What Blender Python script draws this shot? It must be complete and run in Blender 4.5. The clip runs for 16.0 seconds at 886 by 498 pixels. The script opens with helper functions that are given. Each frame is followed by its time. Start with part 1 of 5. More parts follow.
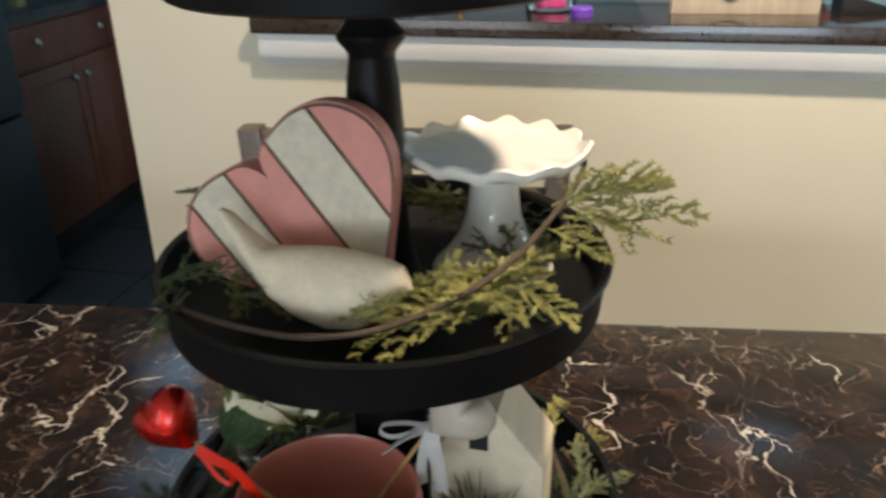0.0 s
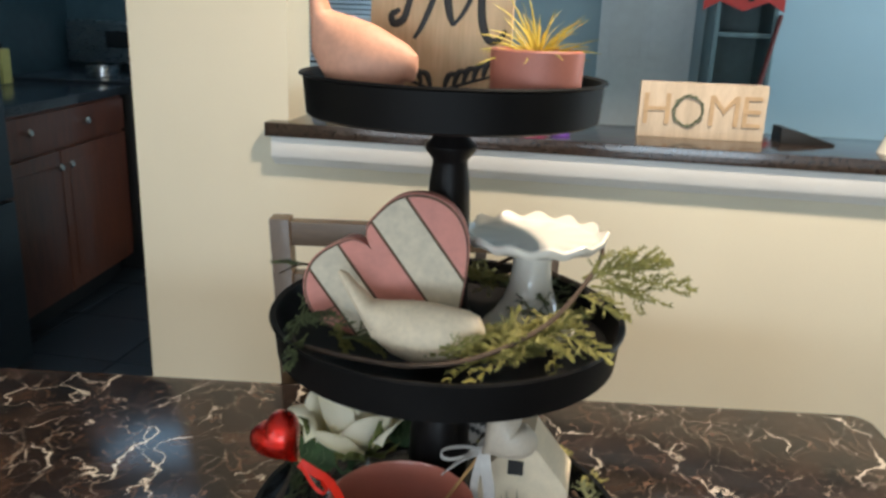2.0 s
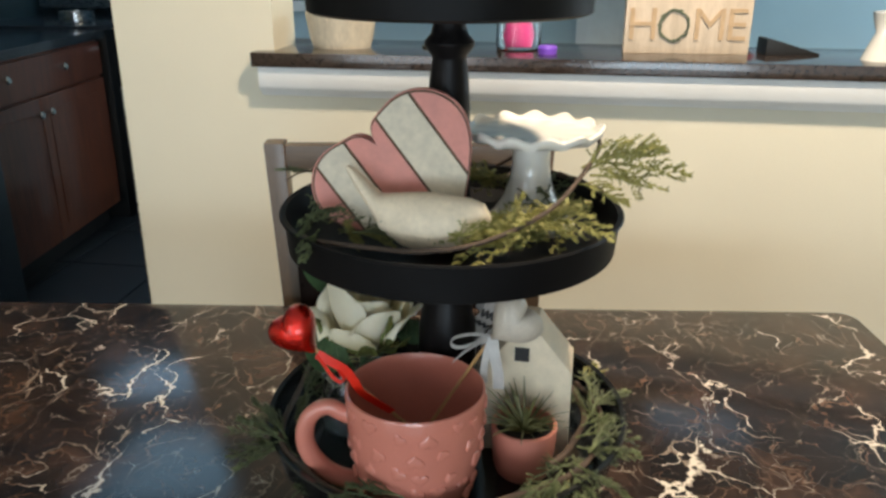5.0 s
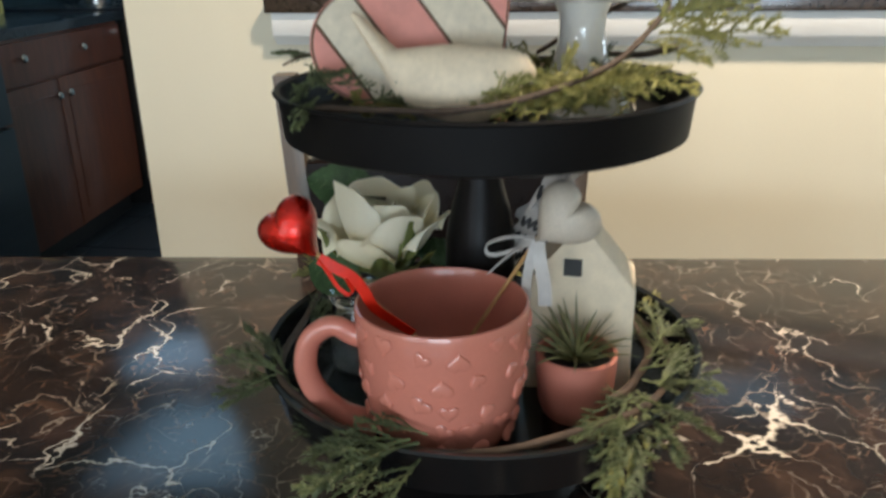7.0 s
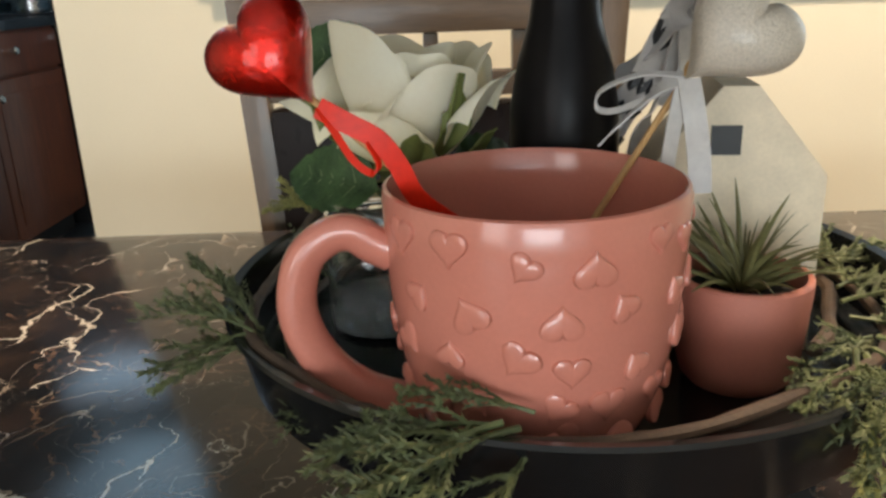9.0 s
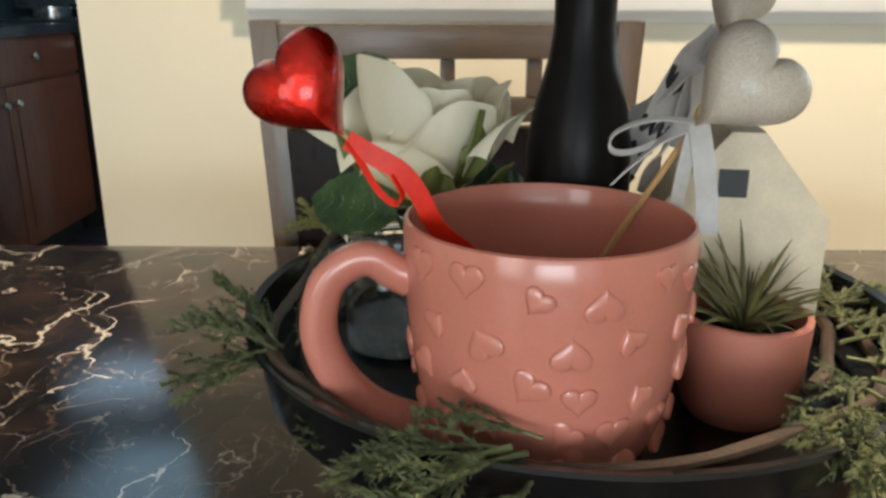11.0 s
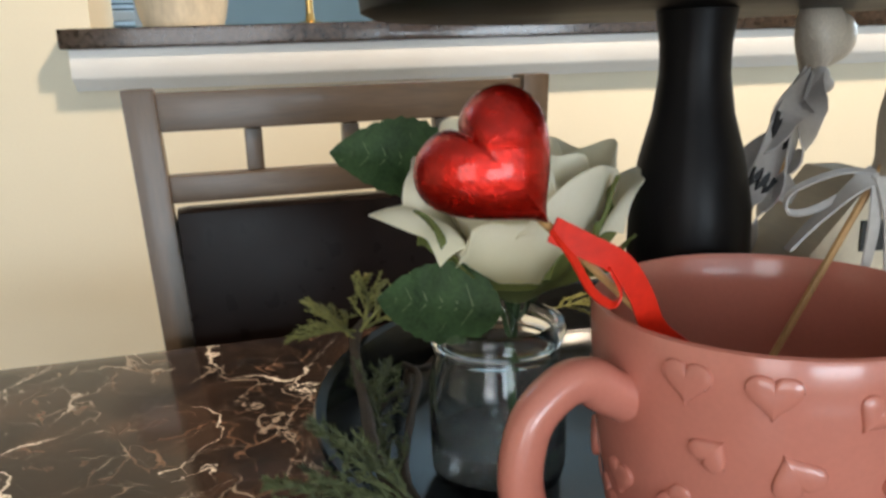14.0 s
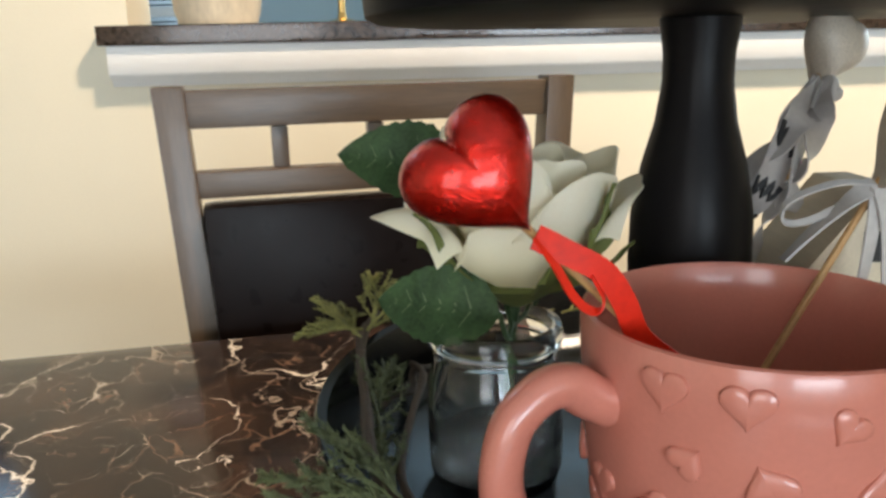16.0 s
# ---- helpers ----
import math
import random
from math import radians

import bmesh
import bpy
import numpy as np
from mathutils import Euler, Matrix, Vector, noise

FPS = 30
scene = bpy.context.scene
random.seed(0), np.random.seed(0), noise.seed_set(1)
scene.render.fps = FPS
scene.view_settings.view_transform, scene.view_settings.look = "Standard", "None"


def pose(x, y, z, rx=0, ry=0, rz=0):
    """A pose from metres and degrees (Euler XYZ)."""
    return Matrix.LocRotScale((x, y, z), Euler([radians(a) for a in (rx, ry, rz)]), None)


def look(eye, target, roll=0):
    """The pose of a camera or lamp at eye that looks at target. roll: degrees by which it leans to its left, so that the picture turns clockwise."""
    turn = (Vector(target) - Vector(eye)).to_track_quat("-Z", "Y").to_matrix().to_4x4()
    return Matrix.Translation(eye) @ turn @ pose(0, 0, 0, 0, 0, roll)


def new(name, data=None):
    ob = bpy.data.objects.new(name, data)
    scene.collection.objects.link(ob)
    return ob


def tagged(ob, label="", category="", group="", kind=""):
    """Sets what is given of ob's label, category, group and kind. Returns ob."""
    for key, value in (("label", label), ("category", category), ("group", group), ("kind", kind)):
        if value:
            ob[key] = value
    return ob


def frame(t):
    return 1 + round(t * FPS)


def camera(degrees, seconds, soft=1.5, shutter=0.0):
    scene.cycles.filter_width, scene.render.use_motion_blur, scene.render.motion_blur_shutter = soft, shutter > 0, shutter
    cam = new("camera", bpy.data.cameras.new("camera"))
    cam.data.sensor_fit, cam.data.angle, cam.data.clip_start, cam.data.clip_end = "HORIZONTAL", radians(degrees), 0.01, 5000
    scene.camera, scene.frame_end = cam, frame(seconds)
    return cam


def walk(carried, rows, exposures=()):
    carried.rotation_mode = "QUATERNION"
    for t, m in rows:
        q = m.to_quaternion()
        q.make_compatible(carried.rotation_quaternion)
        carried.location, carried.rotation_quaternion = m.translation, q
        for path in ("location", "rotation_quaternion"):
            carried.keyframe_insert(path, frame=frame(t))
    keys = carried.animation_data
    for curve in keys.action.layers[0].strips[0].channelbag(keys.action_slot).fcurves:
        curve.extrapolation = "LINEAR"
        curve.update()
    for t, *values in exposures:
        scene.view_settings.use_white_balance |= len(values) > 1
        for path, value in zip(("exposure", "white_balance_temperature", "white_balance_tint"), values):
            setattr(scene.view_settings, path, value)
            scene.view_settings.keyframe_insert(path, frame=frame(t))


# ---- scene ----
cam = camera(58.5, 16.0, soft=2.8, shutter=0.5)
PATH = [
    (0, (0.137, -0.423, 1.243), (-0.277, 1.356, 0.428), -1.0),
    (0.5, (0.13, -0.454, 1.246), (-0.389, 1.321, 0.484), -1.2),
    (1, (0.122, -0.509, 1.262), (-0.23, 1.328, 0.554), -0.8),
    (1.5, (0.104, -0.593, 1.269), (-0.343, 1.254, 0.645), -1.7),
    (2, (0.09, -0.573, 1.267), (-0.217, 1.32, 0.7), 2.2),
    (2.5, (0.047, -0.567, 1.265), (-0.289, 1.327, 0.72), 6.0),
    (3, (0.047, -0.563, 1.264), (-0.302, 1.32, 0.688), 3.8),
    (3.5, (0.057, -0.567, 1.251), (-0.276, 1.288, 0.582), 1.0),
    (4, (0.074, -0.576, 1.238), (-0.16, 1.258, 0.476), 0.2),
    (4.2, (0.077, -0.586, 1.241), (-0.176, 1.255, 0.501), -0.1),
    (6.3, (0.083, -0.61, 1.197), (-0.194, 1.246, 0.504), 0.9),
    (6.5, (0.081, -0.596, 1.183), (-0.186, 1.254, 0.472), 2.3),
    (7, (0.067, -0.519, 1.128), (-0.266, 1.323, 0.423), -1.0),
    (7.5, (-0.002, -0.457, 1.063), (-0.177, 1.454, 0.502), -4.5),
    (8, (-0.038, -0.396, 1.02), (-0.261, 1.492, 0.401), -2.3),
    (8.5, (-0.019, -0.36, 0.996), (-0.268, 1.518, 0.357), -2.6),
    (8.7, (-0.012, -0.356, 0.996), (-0.248, 1.522, 0.348), -2.3),
    (10.8, (-0.014, -0.368, 1.009), (-0.294, 1.511, 0.387), 0.3),
    (11, (-0.015, -0.369, 1.005), (-0.261, 1.521, 0.401), 0.2),
    (11.5, (-0.014, -0.371, 1.011), (-0.275, 1.533, 0.458), -0.4),
    (12, (-0.013, -0.369, 1.015), (-0.272, 1.538, 0.47), -0.8),
    (12.5, (-0.021, -0.37, 1.027), (-0.295, 1.551, 0.543), -0.8),
    (13, (-0.074, -0.356, 1.024), (-0.198, 1.585, 0.556), -2.8),
    (13.5, (-0.129, -0.328, 1.018), (-0.084, 1.621, 0.571), -3.3),
    (14, (-0.141, -0.299, 1.003), (0.116, 1.627, 0.53), -1.9),
    (14.5, (-0.142, -0.294, 0.9895), (0.134, 1.621, 0.483), -1.3),
    (15, (-0.141, -0.29, 0.985), (0.144, 1.617, 0.453), -1.8),
    (15.5, (-0.137, -0.292, 0.9935), (0.125, 1.6245, 0.4835), -0.9),
    (16, (-0.128, -0.305, 1.006), (0.041, 1.63, 0.528), -1.4),
]
EXPOSURES = [(0.0, -0.38, 6600, 12), (1.5, -0.30, 6550, 12), (2.5, -0.25, 6450, 10), (3.5, -0.47, 6450, 10), (4.2, -0.25, 6550, 10), (6.5, -0.10, 6500, 11), (7.1, -0.10, 6500, 11), (8.0, 0.08, 7200, 15), (8.5, 0.08, 7250, 15), (11.0, 0.08, 7050, 12), (12.5, 0.13, 7000, 12), (13.5, 0.09, 6850, 14), (14.5, 0.18, 6850, 14), (16.0, 0.26, 6850, 14)]
walk(cam, [(t, look(eye, target, roll)) for t, eye, target, roll in PATH], EXPOSURES)

# ---- world, lights ----
world = bpy.data.worlds.new("world")
scene.world = world
world.use_nodes = True
wn = world.node_tree
sky = wn.nodes.new("ShaderNodeTexSky")
sky.sky_type = "NISHITA"
sky.sun_disc = False
sky.sun_elevation = radians(25)
sky.sun_rotation = radians(160)
wn.links.new(sky.outputs[0], wn.nodes["Background"].inputs[0])
wn.nodes["Background"].inputs[1].default_value = 0.08


def area(name, eye, target, sx, sy, watts, colour):
    data = bpy.data.lights.new(name, "AREA")
    data.shape, data.size, data.size_y, data.energy, data.color = "RECTANGLE", sx, sy, watts, colour
    ob = new(name, data)
    ob.matrix_world = look(eye, target)
    return ob


BLUE = (0.42, 0.72, 1.0)
WARM, COOL, SOFT = (1.0, 0.84, 0.65), (0.66, 0.86, 1.0), (0.90, 0.95, 1.0)
area("ceiling_lamp_light", (0.48, 0.12, 2.36), (0.48, 0.12, 0), 0.13, 0.13, 48, WARM)
area("south_window_light", (0.30, -2.93, 0.88), (-0.1, 0.9, 0.88), 1.3, 0.7, 29, (0.70, 0.87, 1.0))
area("south_window_light", (-1.45, -2.93, 1.2), (-0.3, 0.5, 0.95), 1.0, 1.4, 17, SOFT)
# Added fill lamp brightening the room behind the bar; its source is unseen.
area("far_room_fill", (2.93, 2.3, 1.5), (0, 2.5, 1.3), 1.2, 1.2, 40, COOL)
area("kitchen_light", (-1.62, 1.93, 2.36), (-1.62, 1.93, 0), 0.85, 0.7, 6.0, BLUE)
area("kitchen_light", (-2.40, 3.05, 2.36), (-2.40, 3.05, 0), 0.85, 0.7, 5.0, BLUE)

# ---- materials ----


def mat(name, base, rough=0.5, metal=0.0, var=0.15, scale=60.0, bump=0.05, coat=0.0, fine=600.0, stretch=(1, 1, 1), rvar=0.1, tint=None, sheen=0.0, sub=0.0, spec=0.5):
    m = bpy.data.materials.new(name)
    m.use_nodes = True
    nt = m.node_tree
    b = nt.nodes["Principled BSDF"]
    tc = nt.nodes.new("ShaderNodeTexCoord")
    mp = nt.nodes.new("ShaderNodeMapping")
    mp.inputs["Scale"].default_value = stretch
    nt.links.new(tc.outputs["Object"], mp.inputs[0])
    n1, n2 = nt.nodes.new("ShaderNodeTexNoise"), nt.nodes.new("ShaderNodeTexNoise")
    n1.inputs["Scale"].default_value, n1.inputs["Detail"].default_value = scale, 4
    n2.inputs["Scale"].default_value, n2.inputs["Detail"].default_value = fine, 2
    for n in (n1, n2):
        nt.links.new(mp.outputs[0], n.inputs["Vector"])
    mixn = nt.nodes.new("ShaderNodeMath")
    mixn.operation = "MULTIPLY_ADD"
    mixn.inputs[1].default_value = 0.35
    nt.links.new(n2.outputs[0], mixn.inputs[0])
    sc = nt.nodes.new("ShaderNodeMath")
    sc.operation = "MULTIPLY"
    sc.inputs[1].default_value = 0.65
    nt.links.new(n1.outputs[0], sc.inputs[0])
    nt.links.new(sc.outputs[0], mixn.inputs[2])
    ramp = nt.nodes.new("ShaderNodeValToRGB")
    lo = [c * (1 - var) for c in base]
    hi = [min(1, c * (1 + var)) for c in (tint or base)]
    ramp.color_ramp.elements[0].position, ramp.color_ramp.elements[1].position = 0.32, 0.68
    ramp.color_ramp.elements[0].color, ramp.color_ramp.elements[1].color = (*lo, 1), (*hi, 1)
    nt.links.new(mixn.outputs[0], ramp.inputs[0])
    nt.links.new(ramp.outputs[0], b.inputs["Base Color"])
    rm = nt.nodes.new("ShaderNodeMapRange")
    rm.inputs["To Min"].default_value, rm.inputs["To Max"].default_value = max(0.02, rough - rvar), min(1, rough + rvar)
    nt.links.new(n1.outputs[0], rm.inputs["Value"])
    nt.links.new(rm.outputs[0], b.inputs["Roughness"])
    b.inputs["Metallic"].default_value = metal
    b.inputs["Coat Weight"].default_value = coat
    b.inputs["Coat Roughness"].default_value = 0.08
    b.inputs["Specular IOR Level"].default_value = spec
    b.inputs["Sheen Weight"].default_value = sheen
    if sub:
        b.inputs["Subsurface Weight"].default_value = sub
        b.inputs["Subsurface Radius"].default_value = (0.01, 0.008, 0.005)
        b.inputs["Subsurface Scale"].default_value = 0.5
    if bump:
        bp = nt.nodes.new("ShaderNodeBump")
        bp.inputs["Strength"].default_value, bp.inputs["Distance"].default_value = bump, 0.002
        nt.links.new(mixn.outputs[0], bp.inputs["Height"])
        nt.links.new(bp.outputs[0], b.inputs["Normal"])
    return m


def glass_mat(name, colour=(1, 1, 1), rough=0.0, ior=1.45):
    m = bpy.data.materials.new(name)
    m.use_nodes = True
    b = m.node_tree.nodes["Principled BSDF"]
    b.inputs["Base Color"].default_value = (*colour, 1)
    b.inputs["Roughness"].default_value = rough
    b.inputs["IOR"].default_value = ior
    b.inputs["Transmission Weight"].default_value = 1
    return m


def glow_mat(name, colour, strength):
    m = bpy.data.materials.new(name)
    m.use_nodes = True
    b = m.node_tree.nodes["Principled BSDF"]
    b.inputs["Base Color"].default_value = (*colour, 1)
    b.inputs["Emission Color"].default_value = (*colour, 1)
    b.inputs["Emission Strength"].default_value = strength
    return m


def marble_mat():
    """Polished dark brown marble with pale and rusty veins."""
    m = bpy.data.materials.new("dark_veined_marble")
    m.use_nodes = True
    nt = m.node_tree
    b = nt.nodes["Principled BSDF"]
    L = nt.links.new
    tc = nt.nodes.new("ShaderNodeTexCoord")
    warp = nt.nodes.new("ShaderNodeTexNoise")
    warp.inputs["Scale"].default_value, warp.inputs["Detail"].default_value = 14, 6
    L(tc.outputs["Object"], warp.inputs["Vector"])
    sub = nt.nodes.new("ShaderNodeVectorMath")
    sub.operation = "SUBTRACT"
    sub.inputs[1].default_value = (0.5, 0.5, 0.5)
    L(warp.outputs["Color"], sub.inputs[0])
    mad = nt.nodes.new("ShaderNodeVectorMath")
    mad.operation = "MULTIPLY_ADD"
    mad.inputs[1].default_value = (0.11, 0.11, 0.11)
    L(sub.outputs[0], mad.inputs[0])
    L(tc.outputs["Object"], mad.inputs[2])

    def vein(scale, width, cut, seed):
        v = nt.nodes.new("ShaderNodeTexVoronoi")
        v.feature = "DISTANCE_TO_EDGE"
        v.inputs["Scale"].default_value = scale
        mp = nt.nodes.new("ShaderNodeMapping")
        mp.inputs["Location"].default_value = (seed, seed * 0.7, seed * 0.3)
        mp.inputs["Scale"].default_value = (1.0, 0.72, 1.0)
        mp.inputs["Rotation"].default_value = (0, 0, 0.5)
        L(mad.outputs[0], mp.inputs[0])
        L(mp.outputs[0], v.inputs["Vector"])
        patch = nt.nodes.new("ShaderNodeTexNoise")
        patch.inputs["Scale"].default_value, patch.inputs["Detail"].default_value = scale * 1.1, 3
        L(mp.outputs[0], patch.inputs["Vector"])
        wide = nt.nodes.new("ShaderNodeMapRange")
        wide.inputs["From Min"].default_value, wide.inputs["From Max"].default_value = cut, 0.75
        wide.inputs["To Min"].default_value, wide.inputs["To Max"].default_value = 0.0, width
        L(patch.outputs[0], wide.inputs["Value"])
        fine = nt.nodes.new("ShaderNodeMath")
        fine.operation = "ADD"
        fine.inputs[1].default_value = 0.0005
        L(wide.outputs[0], fine.inputs[0])
        div = nt.nodes.new("ShaderNodeMath")
        div.operation = "DIVIDE"
        L(v.outputs["Distance"], div.inputs[0])
        L(fine.outputs[0], div.inputs[1])
        inv = nt.nodes.new("ShaderNodeMapRange")
        inv.inputs["From Min"].default_value, inv.inputs["From Max"].default_value = 0.4, 1.3
        inv.inputs["To Min"].default_value, inv.inputs["To Max"].default_value = 1, 0
        L(div.outputs[0], inv.inputs["Value"])
        return inv.outputs[0]

    ground = nt.nodes.new("ShaderNodeTexNoise")
    ground.inputs["Scale"].default_value, ground.inputs["Detail"].default_value = 16, 8
    L(mad.outputs[0], ground.inputs["Vector"])
    ramp = nt.nodes.new("ShaderNodeValToRGB")
    e = ramp.color_ramp.elements
    e[0].position, e[0].color = 0.30, (0.007, 0.006, 0.006, 1)
    e[1].position, e[1].color = 0.76, (0.058, 0.032, 0.021, 1)
    mid = ramp.color_ramp.elements.new(0.52)
    mid.color = (0.021, 0.013, 0.010, 1)
    L(ground.outputs[0], ramp.inputs[0])
    colour = ramp.outputs[0]
    for scale, width, cut, seed, tone in ((32, 0.040, 0.47, 3.1, (0.11, 0.065, 0.042, 1)), (21, 0.034, 0.51, 7.7, (0.20, 0.16, 0.125, 1)), (14, 0.020, 0.54, 4.4, (0.32, 0.28, 0.235, 1)), (9.5, 0.027, 0.505, 1.3, (0.55, 0.49, 0.41, 1))):
        mix = nt.nodes.new("ShaderNodeMix")
        mix.data_type = "RGBA"
        L(vein(scale, width, cut, seed), mix.inputs[0])
        L(colour, mix.inputs[6])
        mix.inputs[7].default_value = tone
        colour = mix.outputs[2]
    L(colour, b.inputs["Base Color"])
    rr = nt.nodes.new("ShaderNodeMapRange")
    rr.inputs["To Min"].default_value, rr.inputs["To Max"].default_value = 0.09, 0.17
    L(ground.outputs[0], rr.inputs["Value"])
    L(rr.outputs[0], b.inputs["Roughness"])
    b.inputs["Specular IOR Level"].default_value = 0.19
    return m


def plank_mat(name, base, dark, scale=18.0, rough=0.5, coat=0.0, stretch=(3.5, 3.5, 0.35)):
    """Wood with grain along the local z axis."""
    m = mat(name, base, rough, 0, 0.25, scale, 0.12, coat, fine=scale * 9, stretch=stretch, tint=base)
    ramp = [n for n in m.node_tree.nodes if n.type == "VALTORGB"][0]
    ramp.color_ramp.elements[0].color = (*dark, 1)
    return m


MARBLE = marble_mat()
BLACK = mat("black_painted_metal", (0.006, 0.0055, 0.0055), 0.50, 0, 0.25, 30, 0.05, 0.0, spec=0.13)
BLACKWOOD = mat("satin_black_wood", (0.008, 0.007, 0.007), 0.36, 0, 0.25, 40, 0.03, 0.0, stretch=(2, 2, 0.3), spec=0.11)
CREAM = mat("cream_wall_paint", (0.78, 0.715, 0.56), 0.75, 0, 0.04, 3, 0.04, fine=350)
WHITE = mat("white_trim_paint", (0.86, 0.85, 0.82), 0.42, 0, 0.05, 8, 0.02)
CEIL = mat("white_ceiling_paint", (0.78, 0.77, 0.73), 0.9, 0, 0.05, 3, 0.1)
BLUEWALL = mat("pale_blue_wall_paint", (0.46, 0.60, 0.66), 0.8, 0, 0.05, 2, 0.03)
TRAYGLOSS = mat("glossy_black_tray_enamel", (0.007, 0.0075, 0.008), 0.2, 0, 0.25, 30, 0.02, 0.0, rvar=0.05, spec=0.45)
TILE = mat("dark_slate_tile", (0.026, 0.027, 0.029), 0.45, 0, 0.4, 7, 0.1)
GRANITE = mat("dark_brown_granite", (0.016, 0.011, 0.009), 0.14, 0, 0.6, 160, 0.0, 0.2, fine=900, tint=(0.045, 0.030, 0.022))
KCOUNTER = mat("black_kitchen_stone", (0.028, 0.030, 0.034), 0.18, 0, 0.5, 120, 0, 0.2)
CHERRY = plank_mat("cherry_cabinet_wood", (0.145, 0.045, 0.022), (0.075, 0.022, 0.012), 14, 0.35, 0.3)
CHAIRWOOD = plank_mat("grey_brown_chair_wood", (0.086, 0.057, 0.034), (0.056, 0.037, 0.022), 16, 0.36, 0.1)
CHAIRRAIL = plank_mat("grey_brown_rail_wood", (0.086, 0.057, 0.034), (0.056, 0.037, 0.022), 16, 0.36, 0.1, (0.3, 3.0, 3.0))
LEATHER = mat("dark_brown_leather", (0.006, 0.0036, 0.003), 0.30, 0, 0.3, 50, 0.15, 0.0, fine=900, spec=0.1)
SLATE = mat("dark_slate_appliance_steel", (0.055, 0.065, 0.075), 0.34, 0.6, 0.15, 4, 0.01, stretch=(1, 1, 12))
STEEL = mat("brushed_steel", (0.55, 0.55, 0.55), 0.28, 1, 0.1, 30, 0.02, stretch=(1, 1, 9))
CHROME = mat("polished_nickel", (0.72, 0.70, 0.66), 0.18, 1, 0.05, 60, 0)
PINKMUG = mat("glossy_pink_stoneware", (0.60, 0.208, 0.150), 0.2, 0, 0.06, 30, 0.03, 0.25, rvar=0.05)
PINKPOT = mat("matt_pink_ceramic", (0.48, 0.165, 0.115), 0.5, 0, 0.08, 40, 0.04)
PINKWOOD = mat("worn_pink_paint", (0.62, 0.235, 0.185), 0.55, 0, 0.10, 50, 0.08, fine=250)
CREAMWOOD = mat("chipped_cream_paint", (0.62, 0.535, 0.40), 0.6, 0, 0.16, 70, 0.15, fine=200, stretch=(1, 1, 0.4))
EDGEBROWN = mat("worn_brown_wood_edge", (0.12, 0.065, 0.035), 0.7, 0, 0.35, 60, 0.1)
BIRDWHITE = mat("cream_cast_resin", (0.74, 0.61, 0.44), 0.6, 0, 0.10, 70, 0.25, fine=280)
BIRDPINK = mat("pink_cast_resin", (0.66, 0.33, 0.22), 0.6, 0, 0.10, 70, 0.25, fine=280)
PORCELAIN = mat("white_glazed_porcelain", (0.80, 0.76, 0.68), 0.09, 0, 0.03, 20, 0.01, 0.5, rvar=0.03)
REDFOIL = mat("red_metallic_foil", (0.56, 0.012, 0.004), 0.24, 0.8, 0.25, 300, 0.35, 0.5, fine=1900, rvar=0.12)
WHITEGLIT = mat("white_glitter", (0.58, 0.50, 0.40), 0.35, 0.1, 0.15, 900, 0.6, 0.3, fine=1900)
REDRIBBON = mat("red_satin_ribbon", (0.74, 0.022, 0.006), 0.45, 0, 0.12, 200, 0.05, 0.0, spec=0.3)
WHITERIBBON = mat("white_satin_ribbon", (0.50, 0.47, 0.44), 0.42, 0, 0.1, 200, 0.05, sheen=0.2)
SPOTBLACK = mat("black_ribbon_print", (0.02, 0.02, 0.022), 0.5, 0, 0.2, 200, 0)
STICK = plank_mat("bamboo_stick", (0.50, 0.29, 0.11), (0.36, 0.19, 0.07), 60, 0.5)
HOUSEWHITE = mat("whitewashed_wood", (0.72, 0.60, 0.43), 0.6, 0, 0.10, 40, 0.12, fine=300, stretch=(2, 2, 0.4))
BOARD = plank_mat("pale_pine_board", (0.62, 0.44, 0.26), (0.52, 0.34, 0.18), 12, 0.55)
INK = mat("black_paint", (0.012, 0.011, 0.010), 0.5, 0, 0.2, 200, 0)
GLASS = glass_mat("clear_jar_glass", (0.97, 0.99, 0.99))
WATER = glass_mat("clear_resin_water", (0.98, 0.99, 0.99), 0.0, 1.5)
wt = WATER.node_tree
wt.nodes["Principled BSDF"].inputs["Transmission Weight"].default_value = 0.97
rip, ripb = wt.nodes.new("ShaderNodeTexNoise"), wt.nodes.new("ShaderNodeBump")
rip.inputs["Scale"].default_value = 150
ripb.inputs["Strength"].default_value, ripb.inputs["Distance"].default_value = 1.0, 0.002
wt.links.new(rip.outputs[0], ripb.inputs["Height"])
wt.links.new(ripb.outputs[0], wt.nodes["Principled BSDF"].inputs["Normal"])
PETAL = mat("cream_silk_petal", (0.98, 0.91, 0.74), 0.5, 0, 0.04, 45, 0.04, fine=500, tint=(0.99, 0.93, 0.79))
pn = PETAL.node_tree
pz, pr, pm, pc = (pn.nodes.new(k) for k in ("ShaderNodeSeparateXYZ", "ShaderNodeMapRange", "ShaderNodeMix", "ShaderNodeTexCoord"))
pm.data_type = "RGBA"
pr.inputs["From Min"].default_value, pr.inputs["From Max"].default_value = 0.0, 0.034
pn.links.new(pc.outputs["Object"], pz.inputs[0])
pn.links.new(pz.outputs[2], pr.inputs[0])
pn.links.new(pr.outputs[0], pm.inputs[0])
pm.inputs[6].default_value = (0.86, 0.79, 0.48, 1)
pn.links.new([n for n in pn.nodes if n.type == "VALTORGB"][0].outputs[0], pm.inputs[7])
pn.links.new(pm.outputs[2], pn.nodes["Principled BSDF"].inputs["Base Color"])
thin = pn.nodes.new("ShaderNodeBsdfTranslucent")
thin.inputs["Color"].default_value = (0.98, 0.91, 0.70, 1)
